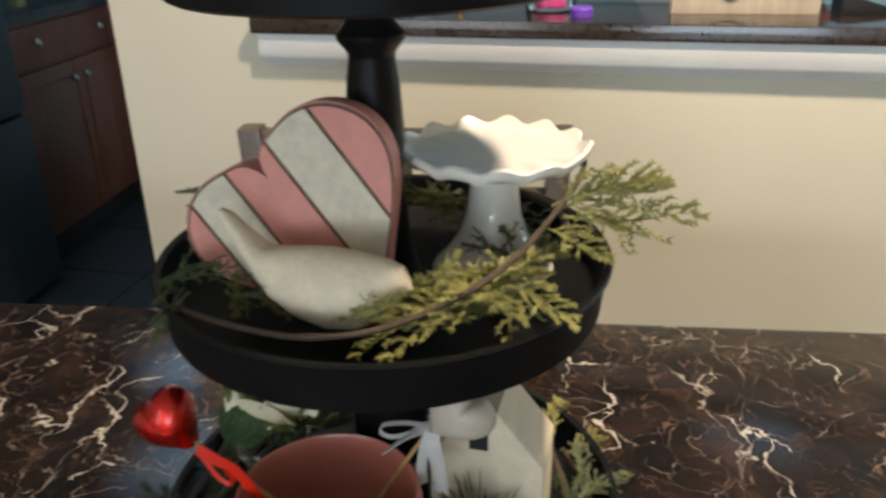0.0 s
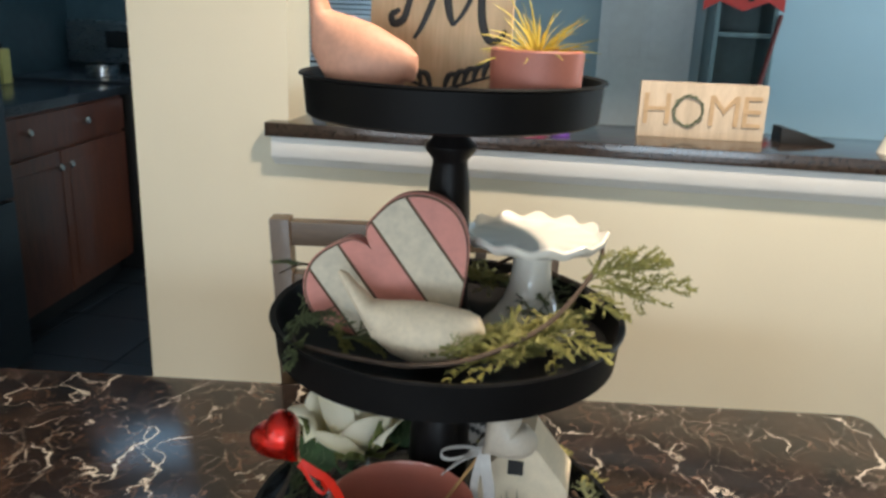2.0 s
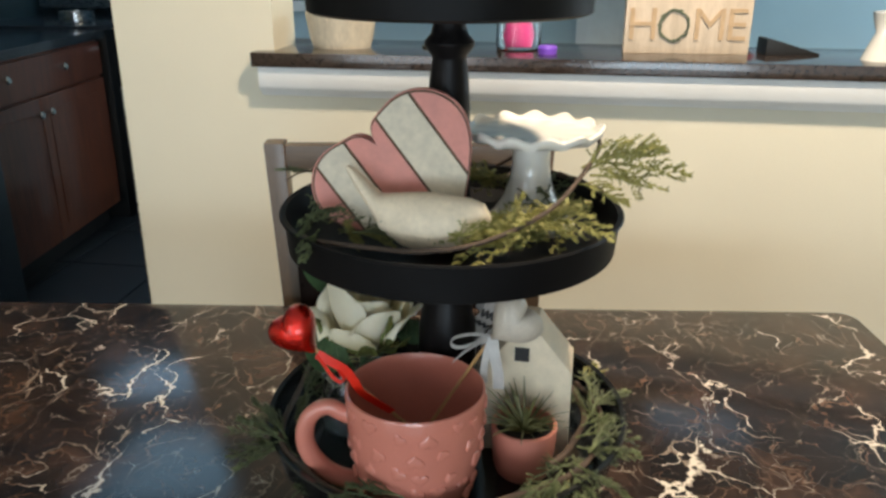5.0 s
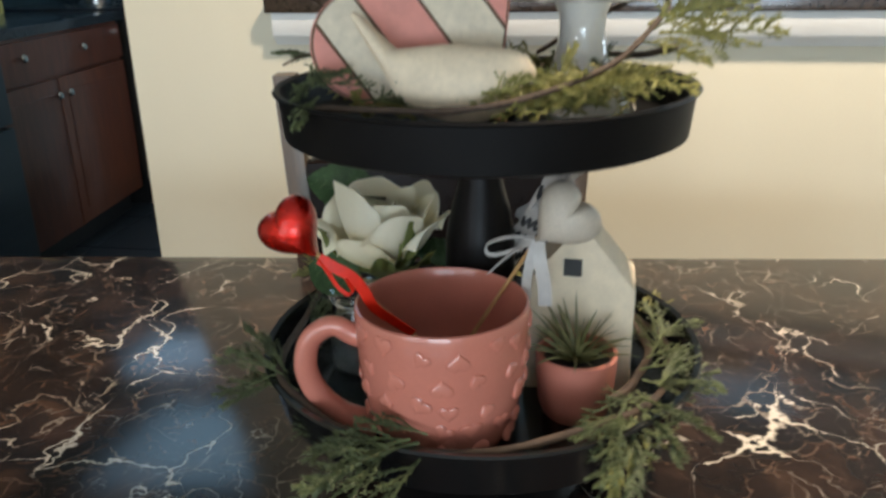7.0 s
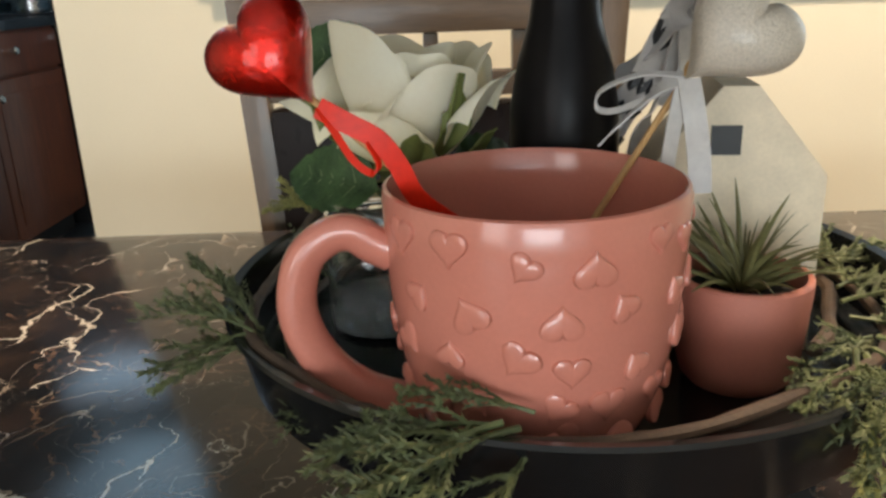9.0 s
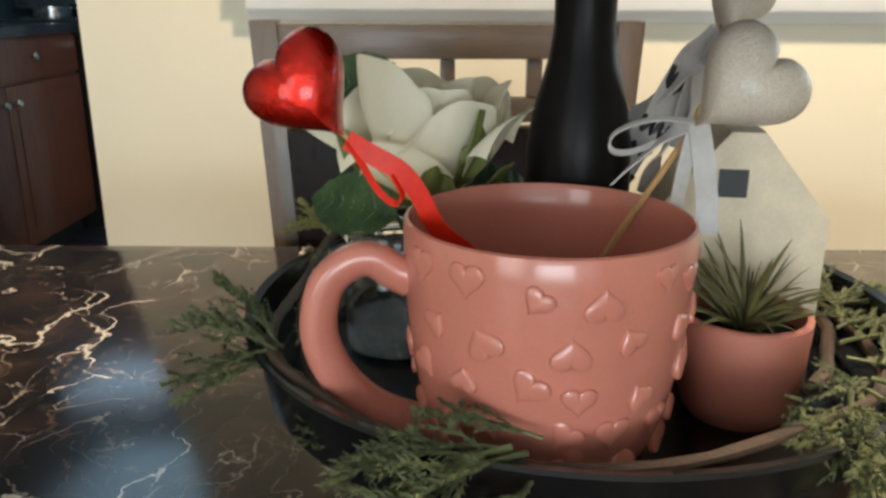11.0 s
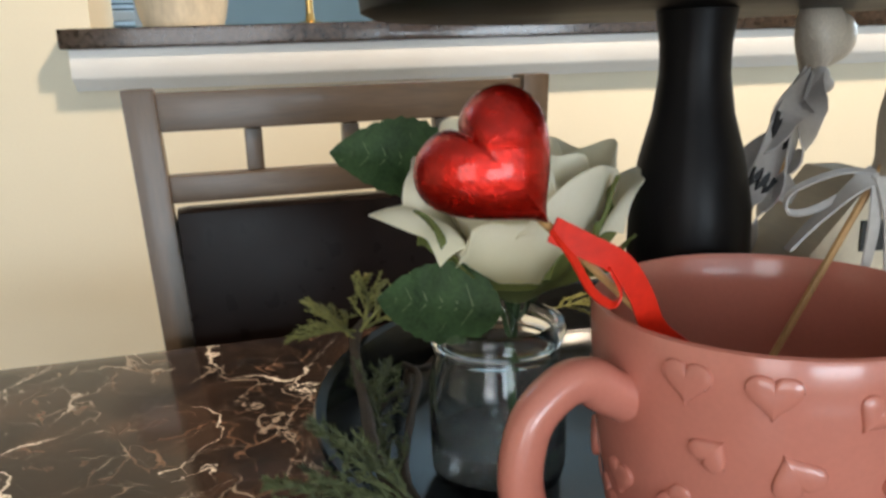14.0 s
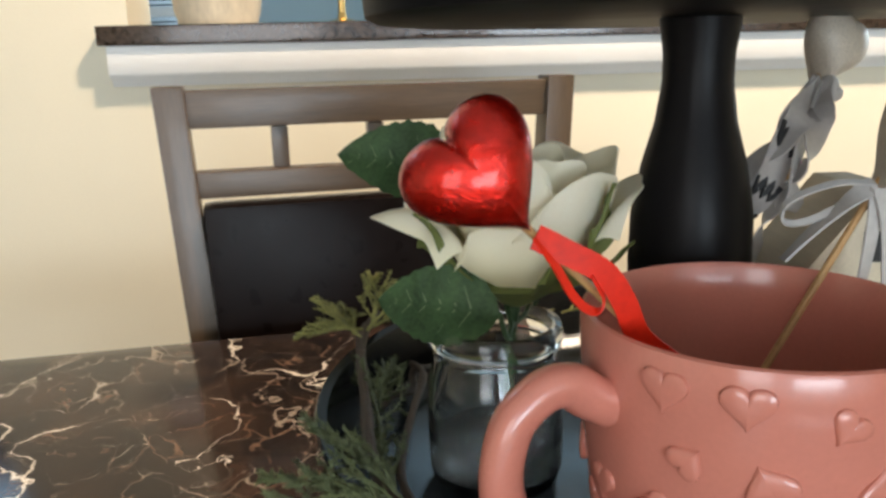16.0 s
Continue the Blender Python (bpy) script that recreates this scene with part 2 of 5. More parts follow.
both = pn.nodes.new("ShaderNodeMixShader")
both.inputs[0].default_value = 0.36
pn.links.new(pn.nodes["Principled BSDF"].outputs[0], both.inputs[1])
pn.links.new(thin.outputs[0], both.inputs[2])
pn.links.new(both.outputs[0], pn.nodes["Material Output"].inputs[0])
SEPAL = mat("olive_silk_sepal", (0.12, 0.14, 0.035), 0.6, 0, 0.2, 60, 0.05)
ROSELEAF = mat("dark_green_silk_leaf", (0.020, 0.046, 0.016), 0.55, 0, 0.35, 70, 0.2, tint=(0.040, 0.078, 0.028), spec=0.25)
LEAFVEIN = mat("pale_green_leaf_vein", (0.10, 0.14, 0.06), 0.55, 0, 0.2, 70, 0)
JUNIPER = mat("olive_green_juniper", (0.14, 0.145, 0.034), 0.6, 0, 0.4, 90, 0, tint=(0.27, 0.25, 0.075))
JUNIPERDARK = mat("deep_green_juniper", (0.050, 0.066, 0.028), 0.6, 0, 0.35, 90, 0, tint=(0.105, 0.122, 0.048))
TWIG = mat("brown_vine_bark", (0.056, 0.034, 0.021), 0.75, 0, 0.35, 120, 0.4, fine=600, stretch=(1, 1, 1))
SUCC = mat("green_plastic_succulent", (0.10, 0.11, 0.035), 0.5, 0, 0.3, 50, 0.02, tint=(0.17, 0.15, 0.06))
SUCCGOLD = mat("yellow_plastic_succulent", (0.62, 0.44, 0.05), 0.45, 0, 0.25, 50, 0.02, tint=(0.72, 0.56, 0.10))
SOIL = mat("black_potting_gravel", (0.012, 0.011, 0.010), 0.85, 0, 0.5, 260, 0.8)
YELLOW = mat("yellow_plastic", (0.62, 0.50, 0.16), 0.4, 0, 0.1, 30, 0)
GOLD = mat("brass", (0.62, 0.42, 0.16), 0.25, 1, 0.1, 60, 0)
MAGENTA = mat("magenta_candle_wax", (0.50, 0.03, 0.16), 0.4, 0, 0.15, 60, 0)
PURPLE = mat("purple_plastic", (0.22, 0.08, 0.62), 0.4, 0, 0.1, 60, 0)
SIGNWOOD = plank_mat("whitewashed_sign_wood", (0.58, 0.48, 0.37), (0.50, 0.40, 0.29), 16, 0.6)
TAN = mat("tan_letter_paint", (0.53, 0.37, 0.22), 0.6, 0, 0.15, 60, 0.05)
WREATHGREEN = mat("grey_green_wreath", (0.10, 0.13, 0.08), 0.7, 0, 0.3, 80, 0.1)
REDBANNER = mat("red_felt", (0.62, 0.07, 0.06), 0.9, 0, 0.1, 80, 0.1, sheen=0.3)
BROOMRED = mat("dull_red_handle_paint", (0.16, 0.022, 0.018), 0.5, 0, 0.15, 60, 0)
BLIND = mat("white_vinyl_blind", (0.80, 0.84, 0.86), 0.5, 0, 0.04, 30, 0)
DARKTEAL = mat("dark_teal_painted_wood", (0.06, 0.09, 0.095), 0.5, 0, 0.2, 20, 0.05)
SHELFTEAL = mat("grey_teal_painted_wood", (0.15, 0.23, 0.25), 0.5, 0, 0.15, 20, 0.05)
SKYGLOW = glow_mat("overcast_daylight", (0.62, 0.84, 1.0), 3.0)
SKYDIM = glow_mat("pale_overcast_daylight", (0.75, 0.88, 1.0), 0.9)
LAMPGLOW = glow_mat("lamp_diffuser", (1.0, 0.80, 0.55), 6.0)
COOLGLOW = glow_mat("cool_lamp_diffuser", (0.50, 0.78, 1.0), 1.7)
DIMGLOW = glow_mat("dim_cool_diffuser", (0.45, 0.72, 1.0), 1.8)

# ---- mesh helpers ----


def mesh_of(name, bm, material, smooth=True):
    me = bpy.data.meshes.new(name)
    bmesh.ops.recalc_face_normals(bm, faces=bm.faces)
    for f in bm.faces:
        f.smooth = smooth
    bm.to_mesh(me)
    bm.free()
    me.materials.append(material)
    if smooth:
        me.set_sharp_from_angle(angle=radians(38))
    return me


def part(name, bm, material, parent, label="", m=None, smooth=True):
    ob = new(name, bm if isinstance(bm, bpy.types.Mesh) else mesh_of(name, bm, material, smooth))
    ob.parent = parent
    if m is not None:
        ob.matrix_basis = m
    if label:
        tagged(ob, label)
    return ob


def thing(name, m, label, category, group="", kind=""):
    ob = new(name)
    ob.empty_display_size = 0.02
    ob.matrix_basis = m
    return tagged(ob, label, category, group, kind)


def whole(name, bm, material, m, label, category, group="", kind="", smooth=True):
    ob = new(name, mesh_of(name, bm, material, smooth))
    ob.matrix_basis = m
    return tagged(ob, label, category, group, kind)


def box(x0, x1, y0, y1, z0, z1, bevel=0.0, bm=None):
    bm = bm or bmesh.new()
    vs = [bm.verts.new((x, y, z)) for z in (z0, z1) for x, y in ((x0, y0), (x1, y0), (x1, y1), (x0, y1))]
    fs = [bm.faces.new([vs[i] for i in q]) for q in ((3, 2, 1, 0), (4, 5, 6, 7), (0, 1, 5, 4), (1, 2, 6, 5), (2, 3, 7, 6), (3, 0, 4, 7))]
    if bevel:
        bmesh.ops.bevel(bm, geom=list({e for f in fs for e in f.edges}), offset=bevel, segments=2, affect="EDGES", profile=0.7)
    return bm


def lathe(profile, seg=48, bm=None):
    """Turned body from (radius, z) pairs; the ends at radius 0 close it."""
    bm = bm or bmesh.new()
    rings = []
    for r, z in profile:
        if r < 1e-6:
            rings.append([bm.verts.new((0, 0, z))])
        else:
            rings.append([bm.verts.new((r * math.cos(2 * math.pi * i / seg), r * math.sin(2 * math.pi * i / seg), z)) for i in range(seg)])
    for a, b in zip(rings, rings[1:]):
        for i in range(seg):
            j = (i + 1) % seg
            if len(a) == 1 and len(b) > 1:
                bm.faces.new((a[0], b[i], b[j]))
            elif len(b) == 1 and len(a) > 1:
                bm.faces.new((a[i], b[0], a[j]))
            elif len(a) > 1:
                bm.faces.new((a[i], b[i], b[j], a[j]))
    return bm


def smooth_line(points, steps=8):
    """Catmull-Rom through the points."""
    p = [Vector(q) for q in points]
    p = [2 * p[0] - p[1]] + p + [2 * p[-1] - p[-2]]
    out = []
    for i in range(1, len(p) - 2):
        for k in range(steps):
            t = k / steps
            a, b, c, d = p[i - 1 : i + 3]
            out.append(0.5 * ((2 * b) + (c - a) * t + (2 * a - 5 * b + 4 * c - d) * t * t + (3 * b - a - 3 * c + d) * t**3))
    return out + [p[-2]]


def tube(points, radius, seg=8, bm=None, flat=1.0, rough=0.0):
    """A round bar along points; radius may be a function of 0..1."""
    bm = bm or bmesh.new()
    pts = [Vector(p) for p in points]
    n = len(pts)
    rings, side = [], None
    for i, p in enumerate(pts):
        way = (pts[min(i + 1, n - 1)] - pts[max(i - 1, 0)]).normalized()
        if side is None:
            side = way.orthogonal().normalized()
        side = (side - way * side.dot(way)).normalized()
        up = way.cross(side)
        r = radius(i / (n - 1)) if callable(radius) else radius
        r *= 1 + rough * random.uniform(-1, 1)
        rings.append([bm.verts.new(p + r * (math.cos(a) * side + flat * math.sin(a) * up)) for a in (2 * math.pi * k / seg for k in range(seg))])
    for a, b in zip(rings, rings[1:]):
        for k in range(seg):
            j = (k + 1) % seg
            bm.faces.new((a[k], a[j], b[j], b[k]))
    bm.faces.new(rings[0][::-1])
    bm.faces.new(rings[-1])
    return bm


def heart_outline(width, n=56):
    """Heart in the xy plane, tip down, centred, of that width."""
    out = []
    for i in range(n):
        t = 2 * math.pi * (i + 0.5) / n
        x = 16 * math.sin(t) ** 3
        y = 13 * math.cos(t) - 5 * math.cos(2 * t) - 2 * math.cos(3 * t) - math.cos(4 * t)
        y += 2.4 * math.exp(-((x / 3.4) ** 2)) if y > 0 else 0
        out.append((x * width / 32, (y + 2.5) * width / 30))
    return out


def puffy_heart(width, thick, n=56, rings=8, bm=None, power=0.8):
    """A pillow-like heart lying in the xz plane, bulging along y."""
    bm = bm or bmesh.new()
    line = heart_outline(width, n)
    for sgn in (1, -1):
        prev = None
        for k in range(rings + 1):
            s = math.cos(0.5 * math.pi * k / rings)
            h = sgn * thick / 2 * math.sin(0.5 * math.pi * k / rings) ** power
            if k == rings:
                top = bm.verts.new((0, h, 0.02 * width))
                for i in range(n):
                    bm.faces.new((prev[i], prev[(i + 1) % n], top))
            else:
                ring = []
                for x, y in line:
                    a = math.atan2(y - 0.03 * width, x)
                    cx, cy = 0.44 * width * math.cos(a), 0.03 * width + 0.44 * width * math.sin(a)
                    b = min(1, 1.5 * (1 - s)) if rings > 7 else 0
                    ring.append(bm.verts.new(((x + (cx - x) * b) * s, h, (y + (cy - y) * b) * s)))
                if prev:
                    for i in range(n):
                        j = (i + 1) % n
                        bm.faces.new((prev[i], prev[j], ring[j], ring[i]))
                prev = ring
    bmesh.ops.remove_doubles(bm, verts=bm.verts, dist=1e-6)
    if rings > 7:
        for _ in range(7):
            bmesh.ops.smooth_vert(bm, verts=bm.verts, factor=0.5, use_axis_x=True, use_axis_y=True, use_axis_z=True)
    return bm


def slab(outline, z0, z1, bevel=0.0):
    """An outline in xy drawn up from z0 to z1."""
    bm = bmesh.new()
    f = bm.faces.new([bm.verts.new((x, y, z0)) for x, y in outline])
    top = bmesh.ops.extrude_face_region(bm, geom=[f])
    bmesh.ops.translate(bm, vec=(0, 0, z1 - z0), verts=[v for v in top["geom"] if isinstance(v, bmesh.types.BMVert)])
    if bevel:
        rim = [e for e in bm.edges if abs(e.verts[0].co.z - e.verts[1].co.z) < 1e-7]
        bmesh.ops.bevel(bm, geom=rim, offset=bevel, segments=2, affect="EDGES", profile=0.7)
    return bm


def strip_of(points, width, thick=0.0006, twist=0.0, across=(0, 0, 1), bm=None):
    """A ribbon of real thickness along points."""
    bm = bm or bmesh.new()
    pts = [Vector(p) for p in points]
    n = len(pts)
    rows = []
    for i, p in enumerate(pts):
        way = (pts[min(i + 1, n - 1)] - pts[max(i - 1, 0)]).normalized()
        a = Matrix.Rotation(twist * i / n, 3, way) @ Vector(across)
        a = (a - way * a.dot(way)).normalized()
        nrm = way.cross(a) * thick / 2
        a = a * width / 2
        rows.append([bm.verts.new(p + q) for q in (a + nrm, -a + nrm, -a - nrm, a - nrm)])
    for r, s in zip(rows, rows[1:]):
        for k in range(4):
            j = (k + 1) % 4
            bm.faces.new((r[k], r[j], s[j], s[k]))
    bm.faces.new(rows[0][::-1])
    bm.faces.new(rows[-1])
    return bm


# ---- rooms ----
WALL_Y, BAR_TOP = 0.92, 1.056


def wall(name, m, boxes, material, label):
    bm = bmesh.new()
    for b in boxes:
        box(*b, bm=bm)
    return whole(name, bm, material, m, label, "wall", kind="structure", smooth=False)


ident = Matrix.Identity(4)
wall("wall_north", ident, [(-0.80, -0.47, WALL_Y, 1.05, 0, 2.4), (-0.47, 3.0, WALL_Y, 1.05, 0, 1.028), (-0.47, 3.0, WALL_Y, 1.05, 2.0, 2.4)], CREAM, "cream painted half wall with a pass-through above the bar")
wall("wall_east", ident, [(3.0, 3.12, -3.0, 3.62, 0, 2.4)], CREAM, "plain cream painted room wall")
wall("wall_west", ident, [(-2.95, -2.83, -3.0, 0.9, 0, 2.4)], CREAM, "plain cream painted room wall")
wall("wall_south", ident, [(-2.83, -2.05, -3.12, -3.0, 0, 2.4), (2.15, 3.0, -3.12, -3.0, 0, 2.4), (-2.05, 2.15, -3.12, -3.0, 0, 0.22), (-2.05, 2.15, -3.12, -3.0, 2.22, 2.4)], CREAM, "cream painted wall round a wide window")
wall("wall_far_room", ident, [(-0.92, 3.0, 3.5, 3.62, 0, 2.4), (-1.52, -0.92, 3.5, 3.62, 0, 0.95), (-1.52, -0.92, 3.5, 3.62, 2.15, 2.4), (-1.74, -1.52, 3.5, 3.62, 0, 2.4)], BLUEWALL, "pale blue wall of the room behind the bar")
wall("wall_far_side", ident, [(-1.74, -1.66, 2.80, 3.5, 0, 2.4)], BLUEWALL, "pale blue side wall of the room behind the bar")
whole("floor", box(-4.2, 3.1, -3.0, 4.2, -0.06, 0.0), TILE, ident, "dark slate tiled floor", "floor", kind="structure", smooth=False)
whole("ceiling", box(-4.2, 3.1, -3.1, 4.2, 2.4, 2.46), CEIL, ident, "white painted ceiling", "ceiling", kind="structure", smooth=False)

w = tagged(new("window_1"), "wide white framed window letting in overcast daylight", "window", kind="structure")
for x0, x1, z0, z1 in ((-2.05, -1.99, 0.22, 2.22), (2.09, 2.15, 0.22, 2.22), (-1.99, 2.09, 0.22, 0.28), (-1.99, 2.09, 2.16, 2.22), (0.02, 0.08, 0.28, 2.16)):
    part("window_frame", box(x0, x1, -3.10, -3.02, z0, z1, 0.004), WHITE, w)
whole("backdrop", box(-2.6, 2.7, -3.3, -3.28, 0.0, 2.5), SKYDIM, ident, "overcast sky outside the window", "sky", kind="structure")

# Made-up, unseen frame on the solid east wall, to account for the fill lamp.
w = tagged(new("added_window"), "added white window frame round the fill lamp of the far room", "window", kind="structure")
for y0, y1, z0, z1 in ((1.64, 1.70, 0.84, 2.16), (2.90, 2.96, 0.84, 2.16), (1.70, 2.90, 0.84, 0.90), (1.70, 2.90, 2.10, 2.16)):
    part("window_frame", box(2.955, 2.997, y0, y1, z0, z1, 0.004), WHITE, w)

w = tagged(new("window_2"), "window with white slatted blinds, daylight behind", "window", kind="structure")
for x0, x1, z0, z1 in ((-1.52, -1.47, 0.95, 2.15), (-0.97, -0.92, 0.95, 2.15), (-1.47, -0.97, 0.95, 1.0), (-1.47, -0.97, 2.1, 2.15), (-1.47, -0.97, 1.20, 1.24)):
    part("window_frame", box(x0, x1, 3.47, 3.54, z0, z1, 0.004), WHITE, w)
blind_slat = mesh_of("slat", box(-0.245, 0.245, -0.014, 0.014, -0.001, 0.001), BLIND, False)
for i in range(44):
    part("slat", blind_slat, BLIND, w, m=pose(-1.22, 3.56, 1.02 + 0.0245 * i, 38, 0, 0))
whole("backdrop", box(-1.7, -0.8, 3.72, 3.74, 0.8, 2.3), SKYGLOW, ident, "overcast sky outside the far window", "sky", kind="structure")

lamp = thing("ceiling_light", pose(0.48, 0.12, 2.4), "round flush ceiling light with a warm glass dome", "ceiling light")
part("canopy", lathe([(0, 0), (0.10, 0), (0.10, -0.015), (0, -0.015)]), WHITE, lamp)
part("diffuser", lathe([(0.085, -0.016), (0.082, -0.028), (0.06, -0.034), (0, -0.036)]), LAMPGLOW, lamp, "glowing warm glass diffuser")
lamp = thing("ceiling_light", pose(0.95, 3.12, 2.4), "square cool white ceiling light panel", "ceiling light")
part("frame", box(-0.29, 0.29, -0.29, 0.29, -0.025, 0, 0.003), WHITE, lamp)
part("diffuser", box(-0.26, 0.26, -0.26, 0.26, -0.030, -0.026), COOLGLOW, lamp, "glowing cool diffuser")
for x, y, glow in ((-1.62, 1.93, COOLGLOW), (-2.40, 3.05, DIMGLOW)):
    lamp = thing("ceiling_light", pose(x, y, 2.4), "square cool white ceiling light panel", "ceiling light")
    part("frame", box(-0.29, 0.29, -0.29, 0.29, -0.025, 0, 0.003), WHITE, lamp)
    part("diffuser", box(-0.26, 0.26, -0.26, 0.26, -0.030, -0.026), glow, lamp, "glowing cool diffuser")

# Bar top over the half wall with its moulding.
whole("bar_top", box(-0.507, 2.99, 0.885, 1.16, 1.0285, BAR_TOP, 0.003), GRANITE, ident, "polished dark brown granite bar top on the half wall", "countertop")
bm = bmesh.new()
prof = [(0.9195, 0.971), (0.9195, 1.0275), (0.893, 1.0275), (0.893, 0.990), (0.897, 0.984), (0.905, 0.979), (0.910, 0.971)]
ends = [[bm.verts.new((x, y, z)) for y, z in prof] for x in (-0.497, 2.98)]
for k in range(len(prof)):
    j = (k + 1) % len(prof)
    bm.faces.new((ends[0][k], ends[0][j], ends[1][j], ends[1][k]))
bm.faces.new(ends[0])
bm.faces.new(ends[1][::-1])
whole("trim", bm, WHITE, ident, "white crown moulding under the bar top", "moulding", kind="structure")
whole("baseboard", box(-0.80, 2.9, 0.906, 0.9195, 0, 0.09, 0.003), WHITE, ident, "white painted baseboard along the half wall", "baseboard", kind="structure")

# Kitchen seen past the end of the half wall.
KIT = pose(-1.9, 2.0, 0, 0, 0, 95.8)
wall("wall_kitchen_side", KIT, [(-1.6, 1.72, 0.66, 0.76, 0, 2.4)], DARKTEAL, "dark kitchen wall behind the counter")
wall("wall_kitchen_back", KIT, [(1.62, 1.72, -1.3, 0.66, 0, 2.4)], DARKTEAL, "dark kitchen end wall")

cab = thing("base_cabinet", KIT, "cherry wood base cabinet with a wide drawer over two doors", "cabinet")
part("body", box(-0.23, 0.80, 0.004, 0.62, 0.10, 0.868, 0.002), CHERRY, cab)
part("toe_kick", box(-0.23, 0.80, 0.06, 0.62, 0, 0.0995), INK, cab, "black recessed toe kick")


def panel_door(x0, x1, z0, z1, parent, name, knobs):
    d = part(name, box(x0, x1, -0.016, 0.0035, z0, z1, 0.003), CHERRY, parent)
    if z1 - z0 > 0.3:
        part("panel", box(x0 + 0.055, x1 - 0.055, -0.020, -0.0165, z0 + 0.055, z1 - 0.055, 0.002), CHERRY, d)
    for kx, kz in knobs:
        part("knob", lathe([(0, 0), (0.006, 0), (0.006, 0.014), (0.015, 0.018), (0.016, 0.024), (0.010, 0.030), (0, 0.031)], 20), CHROME, d, "polished nickel knob", m=pose(kx, -0.0165, kz, 90, 0, 0))


panel_door(-0.215, 0.785, 0.715, 0.855, cab, "drawer", [(0.0, 0.800), (0.42, 0.795)])
panel_door(-0.215, 0.222, 0.115, 0.700, cab, "door", [(0.185, 0.640)])
panel_door(0.228, 0.785, 0.115, 0.700, cab, "door", [(0.265, 0.640)])
whole("kitchen_counter", box(-0.23, 0.83, -0.03, 0.655, 0.869, 0.905, 0.004), KCOUNTER, KIT, "polished black stone kitchen counter", "countertop")

fr = thing("refrigerator", KIT, "dark slate refrigerator beside the cabinet", "refrigerator")
part("body", box(-1.15, -0.24, -0.05, 0.65, 0.02, 1.80, 0.01), SLATE, fr)
part("door", box(-1.15, -0.24, -0.107, -0.053, 0.62, 1.80, 0.012), SLATE, fr)
part("freezer_drawer", box(-1.15, -0.24, -0.107, -0.053, 0.03, 0.61, 0.012), SLATE, fr)

rg = thing("range", KIT, "steel kitchen range with a raised control panel", "range")
part("body", box(0.86, 1.60, -0.02, 0.62, 0.0, 0.90, 0.004), INK, rg)
part("cooktop", box(0.86, 1.56, -0.04, 0.62, 0.901, 0.915, 0.003), KCOUNTER, rg, "black glass cooktop")
part("control_panel", box(1.52, 1.60, 0.0, 0.62, 0.95, 1.17, 0.01), STEEL, rg, "brushed steel control panel")
part("display", box(1.512, 1.519, 0.22, 0.40, 1.03, 1.12, 0.002), INK, rg, "black display window")
part("oven_handle", tube([(0.90, -0.07, 0.82), (1.20, -0.075, 0.82), (1.5, -0.07, 0.82)], 0.010), STEEL, rg)

bt = thing("dish_soap_bottle", KIT @ pose(0.66, 0.46, 0.905), "yellow plastic bottle standing on the kitchen counter", "bottle")
part("body", box(-0.032, 0.032, -0.026, 0.026, 0, 0.15, 0.008), YELLOW, bt)
part("cap", lathe([(0, 0.1505), (0.013, 0.1505), (0.012, 0.175), (0, 0.176)], 20), INK, bt)
kt = thing("saucepan", KIT @ pose(1.1, 0.22, 0.915), "small steel saucepan on the dark cooktop", "pan")
part("bowl", lathe([(0, 0), (0.075, 0), (0.08, 0.006), (0.08, 0.05), (0.077, 0.05), (0.076, 0.006), (0, 0.004)], 36), STEEL, kt)
part("handle", tube([(0.079, 0, 0.04), (0.13, -0.01, 0.05), (0.2, -0.02, 0.055)], 0.007), INK, kt)
dw = thing("dishwasher", pose(-0.735, 1.6, 0), "steel dishwasher built in behind the half wall", "dishwasher")
part("body", box(-0.44, 0.16, 0.0, 0.55, 0.0, 0.86, 0.006), INK, dw)
part("door", box(-0.465, -0.442, 0.0, 0.55, 0.12, 0.86, 0.004), STEEL, dw, "brushed steel door")

# Room behind the bar.
dr = tagged(new("door_1"), "white panelled door in the far room", "door", kind="structure")
part("leaf", box(0.16, 0.60, 3.46, 3.495, 0.01, 2.05, 0.003), BLIND, dr)
for z0, z1 in ((0.15, 0.95), (1.1, 1.9)):
    for x0, x1 in ((0.21, 0.36), (0.40, 0.55)):
        part("panel", box(x0, x1, 3.452, 3.459, z0, z1, 0.003), BLIND, dr)
bk = thing("tall_bookcase", pose(0.78, 3.33, 0), "tall grey-teal bookcase against the far wall", "bookcase")
part("side_panel", box(-0.13, -0.112, -0.14, 0.16, 0, 2.0, 0.002), SHELFTEAL, bk)
part("side_panel", box(0.112, 0.13, -0.14, 0.16, 0, 2.0, 0.002), SHELFTEAL, bk)
part("back_panel", box(-0.111, 0.111, 0.145, 0.16, 0, 2.0), SHELFTEAL, bk)
for z in (0.05, 0.45, 0.85, 1.22, 1.6, 1.97):
    part("shelf", box(-0.111, 0.111, -0.13, 0.144, z, z + 0.02, 0.002), SHELFTEAL, bk)
bro = thing("broom", pose(0.80, 3.10, 0), "broom with a red handle leaning by the bookcase", "broom")
part("handle", tube([(-0.12, 0, 0.22), (0.06, 0.05, 1.0), (0.12, 0.08, 1.32)], 0.010), BROOMRED, bro)
part("brush", box(-0.24, -0.02, -0.03, 0.03, 0.0, 0.22, 0.01), INK, bro)

